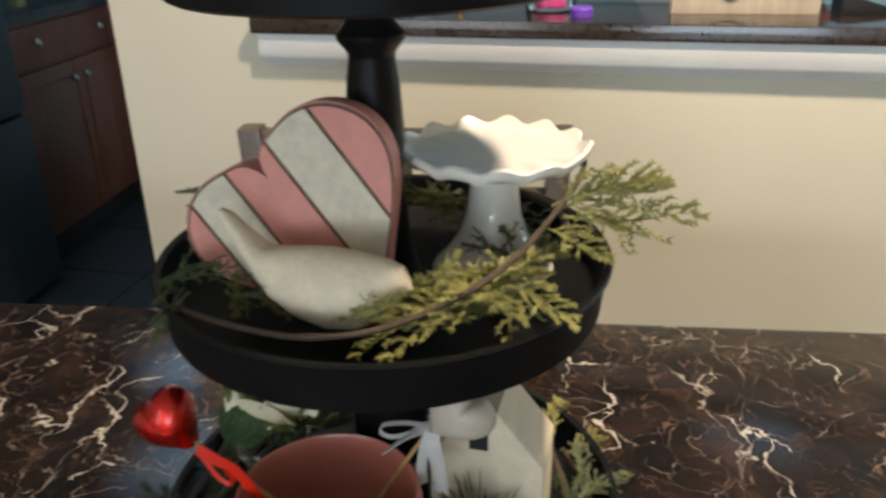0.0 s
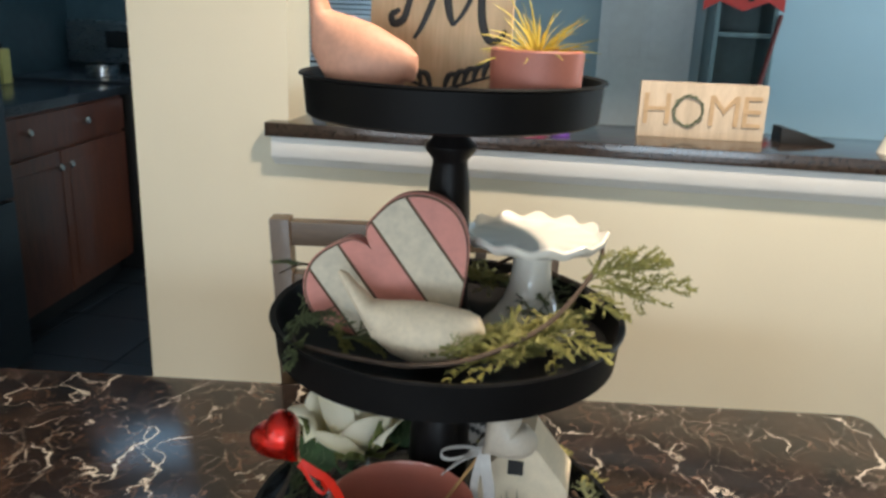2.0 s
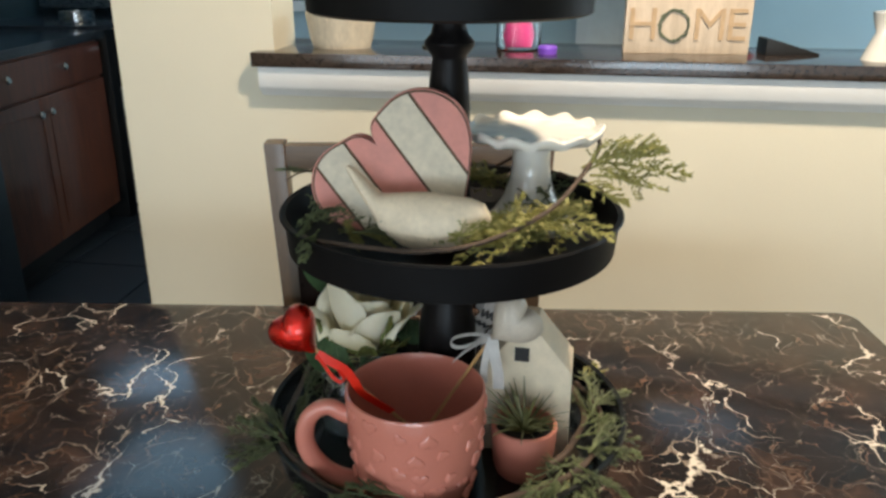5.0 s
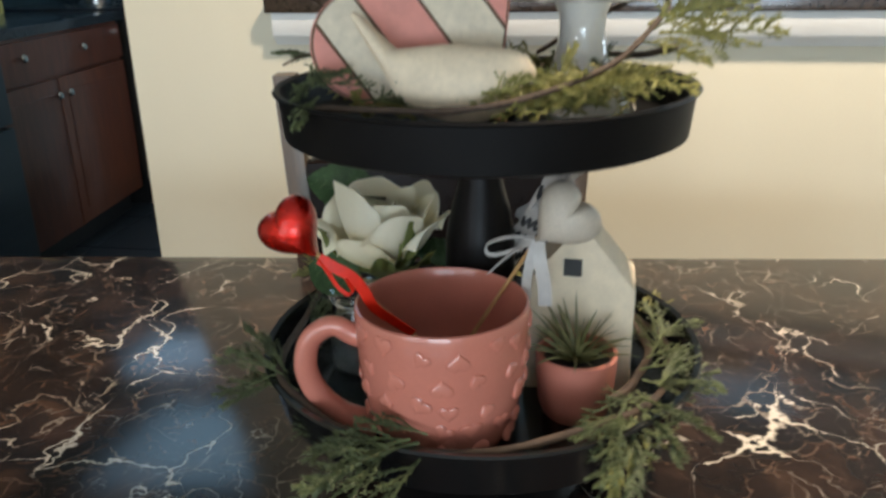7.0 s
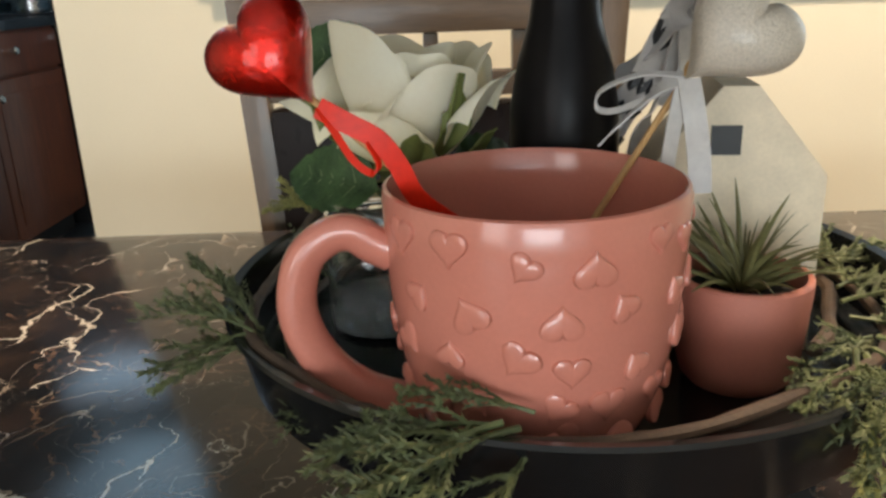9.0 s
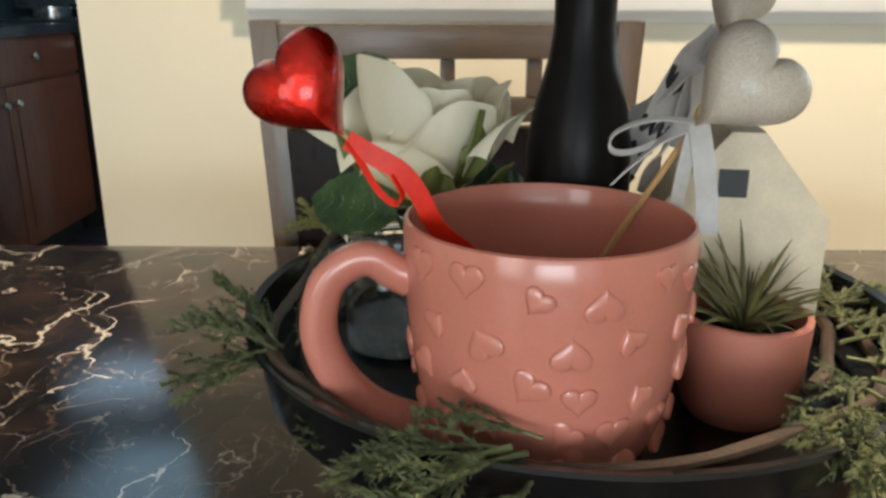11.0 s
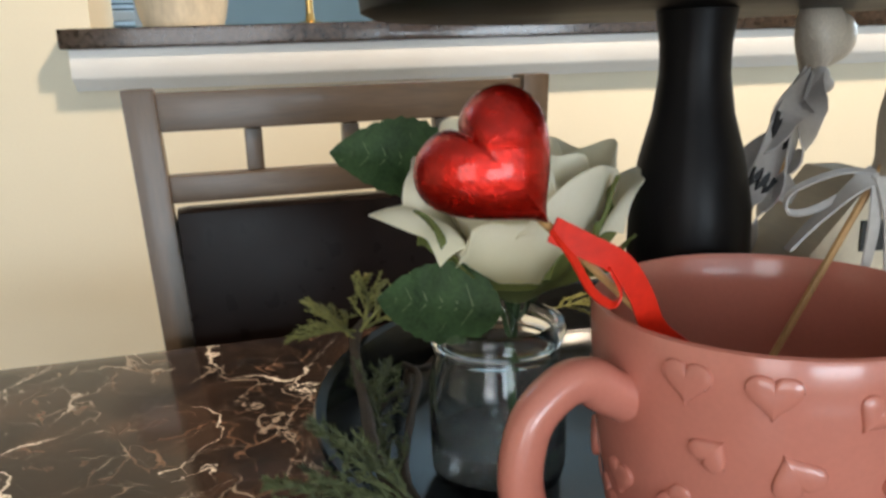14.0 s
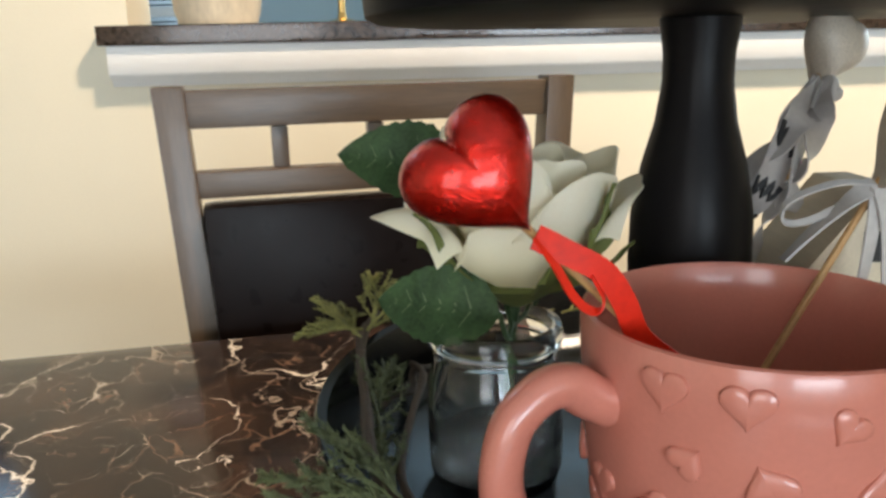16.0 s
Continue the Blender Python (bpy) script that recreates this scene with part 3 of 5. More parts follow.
bn = thing("heart_banner", pose(0.76, 3.186, 1.330), "red felt pennant banner hanging on the bookcase", "banner")
tail = [(-0.17, 0.0), (-0.10, 0.04), (0, 0.0), (0.10, 0.04), (0.17, 0.0), (0.16, 0.30), (-0.16, 0.30)]
part("pennant", slab(tail, 0, 0.004), REDBANNER, bn, m=pose(0, 0, 0, 90, 0, 0))
for x, z, r in ((-0.04, 0.13, 30), (0.05, 0.15, -25), (0.02, 0.09, 80)):
    part("printed_bar", box(-0.05, 0.05, -0.001, 0.001, -0.012, 0.012), INK, bn, m=pose(x, -0.006, z, 0, r, 0))
part("cord", tube([(-0.16, -0.003, 0.30), (-0.05, -0.003, 0.37), (0.05, -0.003, 0.42), (0.11, -0.003, 0.36), (0.16, -0.003, 0.30)], 0.003), WHITE, bn)

# Things on the bar top.
BT = BAR_TOP
bs = thing("ribbed_basket", pose(-0.355, 1.0, BT), "small cream ribbed basket standing on the bar top", "basket")
bm = bmesh.new()
rows = []
for r, z in ((0.045, 0), (0.052, 0.0), (0.056, 0.02), (0.062, 0.062), (0.065, 0.068), (0.060, 0.068), (0.052, 0.02), (0.0, 0.008)):
    rows.append([bm.verts.new(((r * (1 + (0.035 if i % 2 and 0.01 < z < 0.064 else 0))) * math.cos(2 * math.pi * i / 64) * 1.12, (r * (1 + (0.035 if i % 2 and 0.01 < z < 0.064 else 0))) * math.sin(2 * math.pi * i / 64) * 0.8, z)) for i in range(64)])
for a, b in zip(rows, rows[1:]):
    for i in range(64):
        j = (i + 1) % 64
        bm.faces.new((a[i], a[j], b[j], b[i]))
bm.faces.new(rows[0][::-1])
part("basket_body", bm, CREAMWOOD, bs)

cs = thing("candlestick", pose(-0.165, 1.03, BT), "slim brass candlestick on the bar top", "candlestick")
part("base", lathe([(0, 0), (0.03, 0), (0.03, 0.004), (0.008, 0.010), (0.006, 0.02), (0, 0.02)], 28), GOLD, cs)
part("stem", lathe([(0.006, 0.02), (0.006, 0.15), (0.011, 0.155), (0.011, 0.17), (0, 0.17)], 20), GOLD, cs)
cj = thing("candle_jar", pose(0.0, 1.04, BT), "clear glass jar holding a magenta candle", "jar")
part("glass", lathe([(0, 0), (0.042, 0), (0.045, 0.004), (0.045, 0.10), (0.043, 0.10), (0.043, 0.006), (0, 0.005)], 36), GLASS, cj).visible_shadow = False
part("candle", lathe([(0, 0.008), (0.026, 0.008), (0.032, 0.03), (0.022, 0.065), (0.012, 0.085), (0, 0.09)], 28), MAGENTA, cj, "magenta wax candle")
whole("purple_tealight", lathe([(0, 0), (0.018, 0), (0.019, 0.012), (0.016, 0.016), (0, 0.014)], 24), PURPLE, pose(0.06, 0.96, BT), "small purple tealight on the bar top", "tealight")

hs = thing("home_sign", pose(0.322, 1.02, BT, 0, 0, 3), "whitewashed wooden block sign reading HOME", "sign")
part("board", box(-0.118, 0.118, -0.012, 0.012, 0, 0.105, 0.002), SIGNWOOD, hs)


def letter(text, size, parent, m, material, shear=0.0, depth=0.0012):
    c = bpy.data.curves.new("letter", "FONT")
    c.body, c.size, c.extrude, c.align_x, c.align_y, c.shear = text, size, depth, "CENTER", "CENTER", shear
    tmp = bpy.data.objects.new("letter", c)
    scene.collection.objects.link(tmp)
    me = bpy.data.meshes.new_from_object(tmp.evaluated_get(bpy.context.evaluated_depsgraph_get()))
    bpy.data.objects.remove(tmp)
    me.materials.clear()
    me.materials.append(material)
    ob = new("letter", me)
    ob.parent, ob.matrix_basis = parent, m
    return ob


for ch, x in (("H", -0.085), ("M", 0.040), ("E", 0.090)):
    letter(ch, 0.085, hs, pose(x, -0.0135, 0.052, 90, 0, 0), TAN)
bm = bmesh.new()
for i in range(46):
    a = 2 * math.pi * i / 46
    r = 0.027 + random.uniform(-0.002, 0.002)
    p = Vector((r * math.cos(a), 0, r * math.sin(a)))
    q = p + Vector((random.uniform(-1, 1) * 0.004 - math.sin(a) * 0.008, -0.003, random.uniform(-1, 1) * 0.004 + math.cos(a) * 0.008))
    tube([p, (p + q) / 2, q], lambda t: 0.0022 * (1.1 - t), 5, bm)
part("wreath", bm, WREATHGREEN, hs, "small grey-green wreath as the letter O", m=pose(-0.026, -0.0135, 0.053))
whole("black_wedge_stand", slab([(0, 0), (0.10, 0), (0.10, 0.004), (0.012, 0.030), (0, 0.030)], -0.03, 0.03, 0.001), INK, pose(0.47, 1.04, BT, 90, 0, 4), "low black wedge-shaped stand on the bar top", "stand")
whole("white_cone_ornament", lathe([(0, 0), (0.03, 0), (0.028, 0.006), (0.012, 0.05), (0.02, 0.075), (0.022, 0.085), (0, 0.09)], 28), PORCELAIN, pose(0.66, 0.97, BT), "small white cone-shaped ornament on the bar top", "ornament")

# ---- table and chair ----
TABLE = pose(-0.112, 0.44, 0.75, 0, 0, 7.0)
tb = thing("dining_table", TABLE, "polished dark marble dining table with pale veins", "table")
bm = box(-0.642, 0.642, -1.02, 0.0, -0.035, 0.0)
vert = [e for e in bm.edges if abs(e.verts[0].co.z - e.verts[1].co.z) > 0.01]
bmesh.ops.bevel(bm, geom=vert, offset=0.03, segments=5, affect="EDGES", profile=0.5)
top_edges = [e for e in bm.edges if e.verts[0].co.z > -0.001 and e.verts[1].co.z > -0.001 and len([f for f in e.link_faces if abs(f.normal.z) < 0.5]) > 0]
bmesh.ops.bevel(bm, geom=top_edges, offset=0.006, segments=3, affect="EDGES", profile=0.5)
part("tabletop", bm, MARBLE, tb, "polished dark brown marble top")
for x in (-0.56, 0.56):
    for y in (-0.94, -0.08):
        part("leg", box(x - 0.04, x + 0.04, y - 0.04, y + 0.04, -0.75, -0.0355, 0.005), CHAIRWOOD, tb)
part("apron", box(-0.52, 0.52, -0.10, -0.08, -0.12, -0.0355, 0.002), CHAIRWOOD, tb)
part("apron", box(-0.52, 0.52, -0.94, -0.92, -0.12, -0.0355, 0.002), CHAIRWOOD, tb)

ch = thing("dining_chair", pose(-0.1235, 0.497, 0, 0, 0, 8.6), "dark wooden dining chair with a padded leather back", "chair")
W2, PW = 0.208, 0.029


def splayed(x0, x1, y0, y1, z0, z1, slope, bevel=0.004):
    """A bar whose ends stand apart in x by slope a metre, measured down from the chair's top."""
    bm = box(x0, x1, y0, y1, z0, z1, bevel)
    for v in bm.verts:
        v.co.x -= slope * (0.983 - v.co.z)
    return bm


for s in (-1, 1):
    part("back_post", splayed(min(s * W2, s * (W2 - PW)), max(s * W2, s * (W2 - PW)), -0.016, 0.018, 0.0, 0.983, s * 0.05), CHAIRWOOD, ch)
    part("leg", box(min(s * W2, s * (W2 - 0.04)), max(s * W2, s * (W2 - 0.04)), -0.42, -0.38, 0, 0.42, 0.004), CHAIRWOOD, ch)
part("top_rail", box(-W2 + PW - 0.001, W2 - PW + 0.001, -0.010, 0.014, 0.943, 0.979, 0.004), CHAIRRAIL, ch)
part("lower_rail", box(-W2 + PW + 0.0035, W2 - PW - 0.0035, -0.010, 0.014, 0.876, 0.902, 0.004), CHAIRRAIL, ch)
for x in (-0.094, 0.0, 0.094):
    part("slat", box(x - 0.008, x + 0.008, -0.006, 0.010, 0.9025, 0.9425, 0.002), CHAIRWOOD, ch)
bm = box(-W2 + PW + 0.0065, W2 - PW - 0.0065, -0.026, 0.018, 0.56, 0.871, 0.012)
for v in bm.verts:
    v.co.x *= 1 - 0.18 * (0.871 - v.co.z)
part("back_pad", bm, LEATHER, ch, "dark brown padded leather panel")
part("seat", box(-W2 + 0.002, W2 - 0.002, -0.42, -0.020, 0.4205, 0.48, 0.015), LEATHER, ch, "dark brown leather seat")

# ---- tiered tray ----
LOW, MID, TOPZ = 0.836, 1.0235, 1.200
st = thing("tiered_tray", pose(0, 0, 0.75), "black three-tier metal tray with turned wooden columns", "tray")


def tray(rim_r, base_r, z0, height, name, cx=0.0, paint=BLACK, deck=0.0035):
    h = height
    t = part(name, lathe([(0, z0), (base_r - 0.004, z0), (base_r, z0 + 0.002), (rim_r - 0.001, z0 + h - 0.003), (rim_r + 0.002, z0 + h - 0.0015), (rim_r + 0.001, z0 + h), (rim_r - 0.003, z0 + h - 0.001), (base_r - 0.004, z0 + deck + 0.0025), (base_r - 0.008, z0 + deck), (0, z0 + deck)], 96), paint, st, m=pose(cx, 0, 0))
    return t


tray(0.154, 0.147, LOW - 0.75 - 0.0035, 0.034, "lower_tray", paint=TRAYGLOSS)
tray(0.1345, 0.131, MID - 0.75 - 0.0060, 0.0310, "middle_tray", 0.0026, deck=0.0060)
tray(0.108, 0.105, TOPZ - 0.75 - 0.0035, 0.030, "upper_tray")
part("foot", lathe([(0, 0), (0.075, 0), (0.078, 0.006), (0.070, 0.014), (0.040, 0.024), (0.030, 0.045), (0.036, 0.062), (0.055, 0.076), (0.060, LOW - 0.7545), (0, LOW - 0.7545)], 64), BLACKWOOD, st)
z = LOW - 0.75
part("lower_column", lathe([(0, z), (0.026, z), (0.0262, z + 0.01), (0.0235, z + 0.05), (0.0245, z + 0.085), (0.0240, z + 0.105), (0.0205, z + 0.125), (0.0158, z + 0.142), (0.0136, z + 0.157), (0.0136, z + 0.168), (0.0155, MID - 0.7562), (0, MID - 0.7562)], 56), BLACKWOOD, st)
z = MID - 0.75
part("upper_column", lathe([(0, z), (0.023, z), (0.0235, z + 0.01), (0.018, z + 0.03), (0.0155, z + 0.07), (0.0165, z + 0.10), (0.0150, z + 0.125), (0.0130, z + 0.139), (0.0135, z + 0.142), (0.0190, z + 0.149), (0.0192, z + 0.152), (0.0140, z + 0.158), (0.0125, z + 0.164), (0.0130, TOPZ - 0.754), (0, TOPZ - 0.754)], 56), BLACKWOOD, st)

# ---- greenery helper ----


def sprig_mesh(seed, length, material, droop):
    """A juniper spray: a woody axis with side shoots, all set with short stiff needles."""
    rnd = random.Random(seed)
    bm = bmesh.new()
    axis = [Vector((length * t, 0.07 * length * math.sin(3 * t + seed), -droop * length * t * t)) for t in [i / 14 for i in range(15)]]
    tube(axis, lambda t: 0.0011 * (1.15 - t), 5, bm)

    def needles(pts, ln, count=4):
        for i in range(len(pts) - 1):
            way = (pts[i + 1] - pts[i]).normalized()
            side = way.cross(Vector((0, 0, 1))).normalized()
            up = side.cross(way)
            for k in range(count):
                ang = math.pi * (k % 2) + rnd.gauss(0, 0.75)
                out = (way * rnd.uniform(0.75, 1.15) + 0.75 * (math.cos(ang) * side + math.sin(ang) * up)).normalized()
                p = pts[i].lerp(pts[i + 1], rnd.random())
                tip = p + out * ln * rnd.uniform(0.7, 1.2)
                s = out.orthogonal().normalized() * 0.00075
                q = out.cross(s)
                ring = [bm.verts.new(p + out * ln * 0.12 + v) for v in (s, -0.5 * s + 0.87 * q, -0.5 * s - 0.87 * q)]
                end = bm.verts.new(tip)
                for a in range(3):
                    bm.faces.new((ring[a], ring[(a + 1) % 3], end))

    for i in range(2, 14):
        if i % 2 and i > 4 and rnd.random() < 0.35:
            continue
        base, t = axis[i], i / 14
        sgn = (-1) ** i
        ln = length * (0.44 * (1 - t) + 0.13) * rnd.uniform(0.75, 1.2)
        a = rnd.uniform(0.40, 0.80) * sgn
        rise = rnd.uniform(-0.2, 0.5)
        pts = [base + Vector((math.cos(a) * ln * u, math.sin(a) * ln * u * (1 - 0.4 * u), rise * ln * u - 0.25 * ln * u * u)) for u in [k / 8 for k in range(9)]]
        tube(pts, lambda u: 0.0008 * (1.1 - u), 4, bm)
        needles(pts, 0.0044, 3)
        if t < 0.5:
            b, l2 = a - 0.75 * sgn * rnd.choice((-1, 1)), ln * rnd.uniform(0.4, 0.6)
            p2 = [pts[4] + Vector((math.cos(b) * l2 * v, math.sin(b) * l2 * v, 0.12 * l2 * v)) for v in (0, 0.2, 0.4, 0.6, 0.8, 1)]
            needles(p2, 0.0042, 3)
    needles(axis[2:], 0.0048, 4)
    return mesh_of("sprig", bm, material, False)


SPRIGS = [sprig_mesh(s, ln, JUNIPER, d) for s, ln, d in ((1, 0.062, 0.15), (2, 0.052, 0.3), (3, 0.070, 0.45))]
SPRIGSDARK = [sprig_mesh(s, ln, JUNIPERDARK, d) for s, ln, d in ((4, 0.062, 0.1), (5, 0.052, 0.3), (6, 0.070, 0.5))]


def sprig(parent, kind, k, at, azimuth, rise, roll=0, size=1.0):
    part("sprig", kind[k % 3], None, parent, m=pose(*at, 0, 0, azimuth) @ pose(0, 0, 0, 0, -rise, 0) @ pose(0, 0, 0, roll) @ Matrix.Scale(size, 4))


def ring_points(r, a0, a1, z, n=9, wob=0.004, seed=0):
    rnd = random.Random(seed)
    return [((r + rnd.uniform(-wob, wob)) * math.cos(radians(a0 + (a1 - a0) * i / (n - 1))), (r + rnd.uniform(-wob, wob)) * math.sin(radians(a0 + (a1 - a0) * i / (n - 1))), z + rnd.uniform(0, wob)) for i in range(n)]


# ---- lower tray ----
# Mug with raised hearts.
mug = thing("pink_mug", pose(-0.0127, -0.0851, LOW), "glossy pink stoneware mug with raised hearts, holding two heart picks", "mug")
outer = [(0.0375, 0.0), (0.041, 0.004), (0.0450, 0.014), (0.0485, 0.028), (0.0510, 0.043), (0.0528, 0.060), (0.0535, 0.078), (0.0538, 0.0905)]
inner = [(0.0530, 0.0930), (0.0518, 0.0935), (0.0508, 0.0915), (0.0503, 0.078), (0.0490, 0.050), (0.0460, 0.028), (0.0420, 0.012), (0.034, 0.006)]
part("body", lathe([(0, 0.002), (0.034, 0.002), (0.035, 0.0)] + outer + inner + [(0, 0.005)], 96), PINKMUG, mug)
hp = smooth_line([(-0.0512, 0, 0.0705), (-0.0575, 0, 0.0735), (-0.0650, 0, 0.0782), (-0.0735, 0, 0.0770), (-0.0825, 0, 0.068), (-0.0855, 0, 0.050), (-0.079, 0, 0.032), (-0.065, 0, 0.017), (-0.043, 0, 0.007)], 8)
part("handle", tube(hp, lambda t: 0.0063 + 0.0008 * (2 * t - 1) ** 4, 16, flat=1.25), PINKMUG, mug, m=pose(0, 0, 0, 0, 0, 14))


def mug_r(z):
    for (r0, z0), (r1, z1) in zip(outer, outer[1:]):
        if z0 <= z <= z1:
            return r0 + (r1 - r0) * (z - z0) / (z1 - z0), (r1 - r0) / (z1 - z0)
    return 0.053, 0


raised = [mesh_of("raised_heart", puffy_heart(w, 0.0038, 32, 6, power=0.5), PINKMUG) for w in (0.0125, 0.0140, 0.0110)]
rnd = random.Random(8)
for row, z in enumerate((0.014, 0.029, 0.046, 0.063, 0.081)):
    for i in range(15):
        a = (i + 0.5 * (row % 2)) * 360 / 15 + rnd.uniform(-5, 5)
        if 168 < a % 360 < 208 and (z > 0.06 or z < 0.02):
            continue
        zz = z + rnd.uniform(-0.003, 0.003)
        r, slope = mug_r(zz)
        part("raised_heart", rnd.choice(raised), None, mug, m=pose(0, 0, 0, 0, 0, a + 90) @ pose(0, -r + 0.0003, zz, math.degrees(math.atan(slope)), rnd.choice((0, 35, -30, 180, 150, -45, -140)), 0) @ Matrix.Diagonal((1, 1, 0.92, 1)))


def heart_pick(name, tip, foot, tilt, turn, heart, material, label, ribbon, w=0.041, th=0.022):
    p = thing(name, pose(*tip), label, "heart pick", "heart picks")
    part("heart", puffy_heart(w, th), material, p, heart, m=pose(0, 0, 0, 0, 0, turn) @ pose(0, 0, 0, 0, tilt, 0) @ pose(0, 0, w * 0.44))
    way = (Vector(foot) - Vector(tip))
    part("stick", tube([-0.08 * way, 0.5 * way, way], 0.0013, 8), STICK, p, "pale bamboo stick")
    return p, way


rp, way = heart_pick("red_heart_pick", (-0.0864, -0.0955, 0.9590), (0.006, -0.080, 0.868), -41, 4, "shiny red foil heart", REDFOIL, "shiny red foil heart on a stick with a red ribbon", REDRIBBON, 0.042, 0.030)
def along(line, nm, width, twist, across, material, parent, label):
    part(nm, strip_of(smooth_line([way * t + Vector(q) for t, *q in line], 7), width, 0.0007, twist, across), material, parent, label)


along([(0.02, 0.000, -0.003, 0.000), (0.10, 0.002, -0.004, 0.002), (0.19, 0.004, -0.0045, 0.004), (0.27, 0.003, -0.0045, 0.002), (0.36, 0.000, -0.004, -0.001), (0.46, 0.001, -0.003, -0.001), (0.56, 0.004, -0.001, -0.002)], "ribbon", 0.0072, 0.6, (0.62, 0.25, 0.74), REDRIBBON, rp, "red satin ribbon")
along([(0.02, 0, -0.003, 0), (0.08, 0.000, -0.005, -0.003), (0.15, -0.001, -0.0055, -0.006), (0.19, 0.001, -0.0055, -0.007), (0.19, 0.004, -0.0055, -0.004), (0.15, 0.004, -0.005, 0.0)], "ribbon", 0.0026, 0.6, (0.7, 0.6, 0.2), REDRIBBON, rp, "thin looped red ribbon")

wp, way = heart_pick("white_heart_pick", (0.0420, -0.054, 0.959), (-0.020, -0.062, 0.856), 46, -8, "white glitter heart", WHITEGLIT, "white glitter heart on a stick with a white ribbon", WHITERIBBON, 0.046, 0.029)
part("ribbon", strip_of(smooth_line([(0.001, -0.002, 0), (0.003, -0.006, -0.012), (0.006, -0.005, -0.028), (0.007, -0.006, -0.042)], 6), 0.0085, 0.0007, 0.3, (1, 0.2, 0)), WHITERIBBON, wp, "white satin ribbon")
part("ribbon", strip_of(smooth_line([(0, -0.001, 0), (-0.003, -0.005, -0.012), (-0.005, -0.006, -0.026), (-0.005, -0.003, -0.040)], 6), 0.0062, 0.0007, -0.4, (1, 0.2, 0)), WHITERIBBON, wp, "white satin ribbon")
part("ribbon", strip_of(smooth_line([(0, 0, 0.001), (-0.010, -0.002, -0.004), (-0.022, 0.001, -0.016), (-0.030, 0.002, -0.025)], 6), 0.0070, 0.0007, 0.4, (0.4, 0.6, 0.6)), WHITERIBBON, wp, "white satin ribbon")
part("ribbon", strip_of(smooth_line([(0, 0, 0.001), (-0.016, -0.002, 0.002), (-0.030, 0.001, -0.004), (-0.031, 0.002, -0.011), (-0.022, 0.001, -0.011), (-0.002, 0.001, -0.002)], 6), 0.0026, 0.0007, 0.3, (0, 1, 0.6)), WHITERIBBON, wp, "thin looped white ribbon")

wp2, way = heart_pick("white_heart_pick", (0.0628, 0.0235, 0.990), (0.035, 0.036, LOW + 0.001), 28, 22, "white glitter heart", WHITEGLIT, "white glitter heart with a zigzag printed ribbon bow, above the house", WHITERIBBON, 0.036, 0.020)
for dx, dz, tw, wide, printed in ((-0.046, -0.072, 0.0, 0.016, True), (-0.030, -0.074, 0.0, 0.012, False), (-0.036, -0.040, 0.3, 0.013, False), (-0.016, -0.052, 0.2, 0.014, False)):
    pts = smooth_line([(0, -0.003, -0.002), (dx * 0.35, -0.012, dz * 0.25), (dx * 0.62, -0.016, dz * 0.58), (dx * 0.8, -0.010, dz * 0.75), (dx, -0.013, dz)], 6)
    lay = Vector((0.74, 0.30, -0.60) if printed else (0.45, 0.35, 0.82)).normalized()
    rb = part("ribbon", strip_of(pts, wide, 0.0008, tw, tuple(lay)), WHITERIBBON, wp2, "white ribbon with a black zigzag print" if printed else "white satin ribbon")
    if printed:
        for i in range(6, len(pts) - 2, 5):
            way = (pts[i + 1] - pts[i - 1]).normalized()
            flat = (lay - way * lay.dot(way)).normalized()
            face = way.cross(flat)
            face = face if face.y < 0 else -face
            zig = [pts[i].lerp(pts[min(i + 2, len(pts) - 1)], k % 2) + flat * wide * (k / 6 - 0.5) * 0.92 + face * 0.0008 for k in range(7)]
            part("printed_zigzag", strip_of(smooth_line(zig, 3), 0.0026, 0.0006, 0, tuple(way)), SPOTBLACK, rb, "black zigzag print")
part("knot", puffy_heart(0.012, 0.010, 24, 6), WHITERIBBON, wp2, "white ribbon knot", m=pose(0.002, -0.004, -0.003, 0, 60, 0))

# House-shaped wooden block.
hz = thing("wooden_house", pose(0.0705, -0.0005, LOW, 0, 0, -2), "thick whitewashed wooden house block with a small black square hole", "ornament")
out = [(-0.037, 0), (0.037, 0), (0.037, 0.079), (0.007, 0.116), (-0.007, 0.116), (-0.037, 0.079)]
part("block", slab(out, -0.024, 0.024, 0.0015), HOUSEWHITE, hz, m=pose(0, 0, 0, 90, 0, 0))
# No hole is cut: its dark inside is a thin black plate.
part("hole", box(-0.006, 0.006, -0.0005, 0.0005, -0.006, 0.006), INK, hz, "flat black square for the shade inside the hole", m=pose(-0.0045, -0.0248, 0.094))

# Small pot with a spiky plant.


def blade_mesh(name, length, bend, radius, material):
    pts = [Vector((bend * length * t * t, 0, length * (t - 0.25 * bend * t * t))) for t in [i / 8 for i in range(9)]]
    return mesh_of(name, tube(pts, lambda t: radius * (1 - t) ** 0.6 + 0.0001, 6, flat=0.45), material)


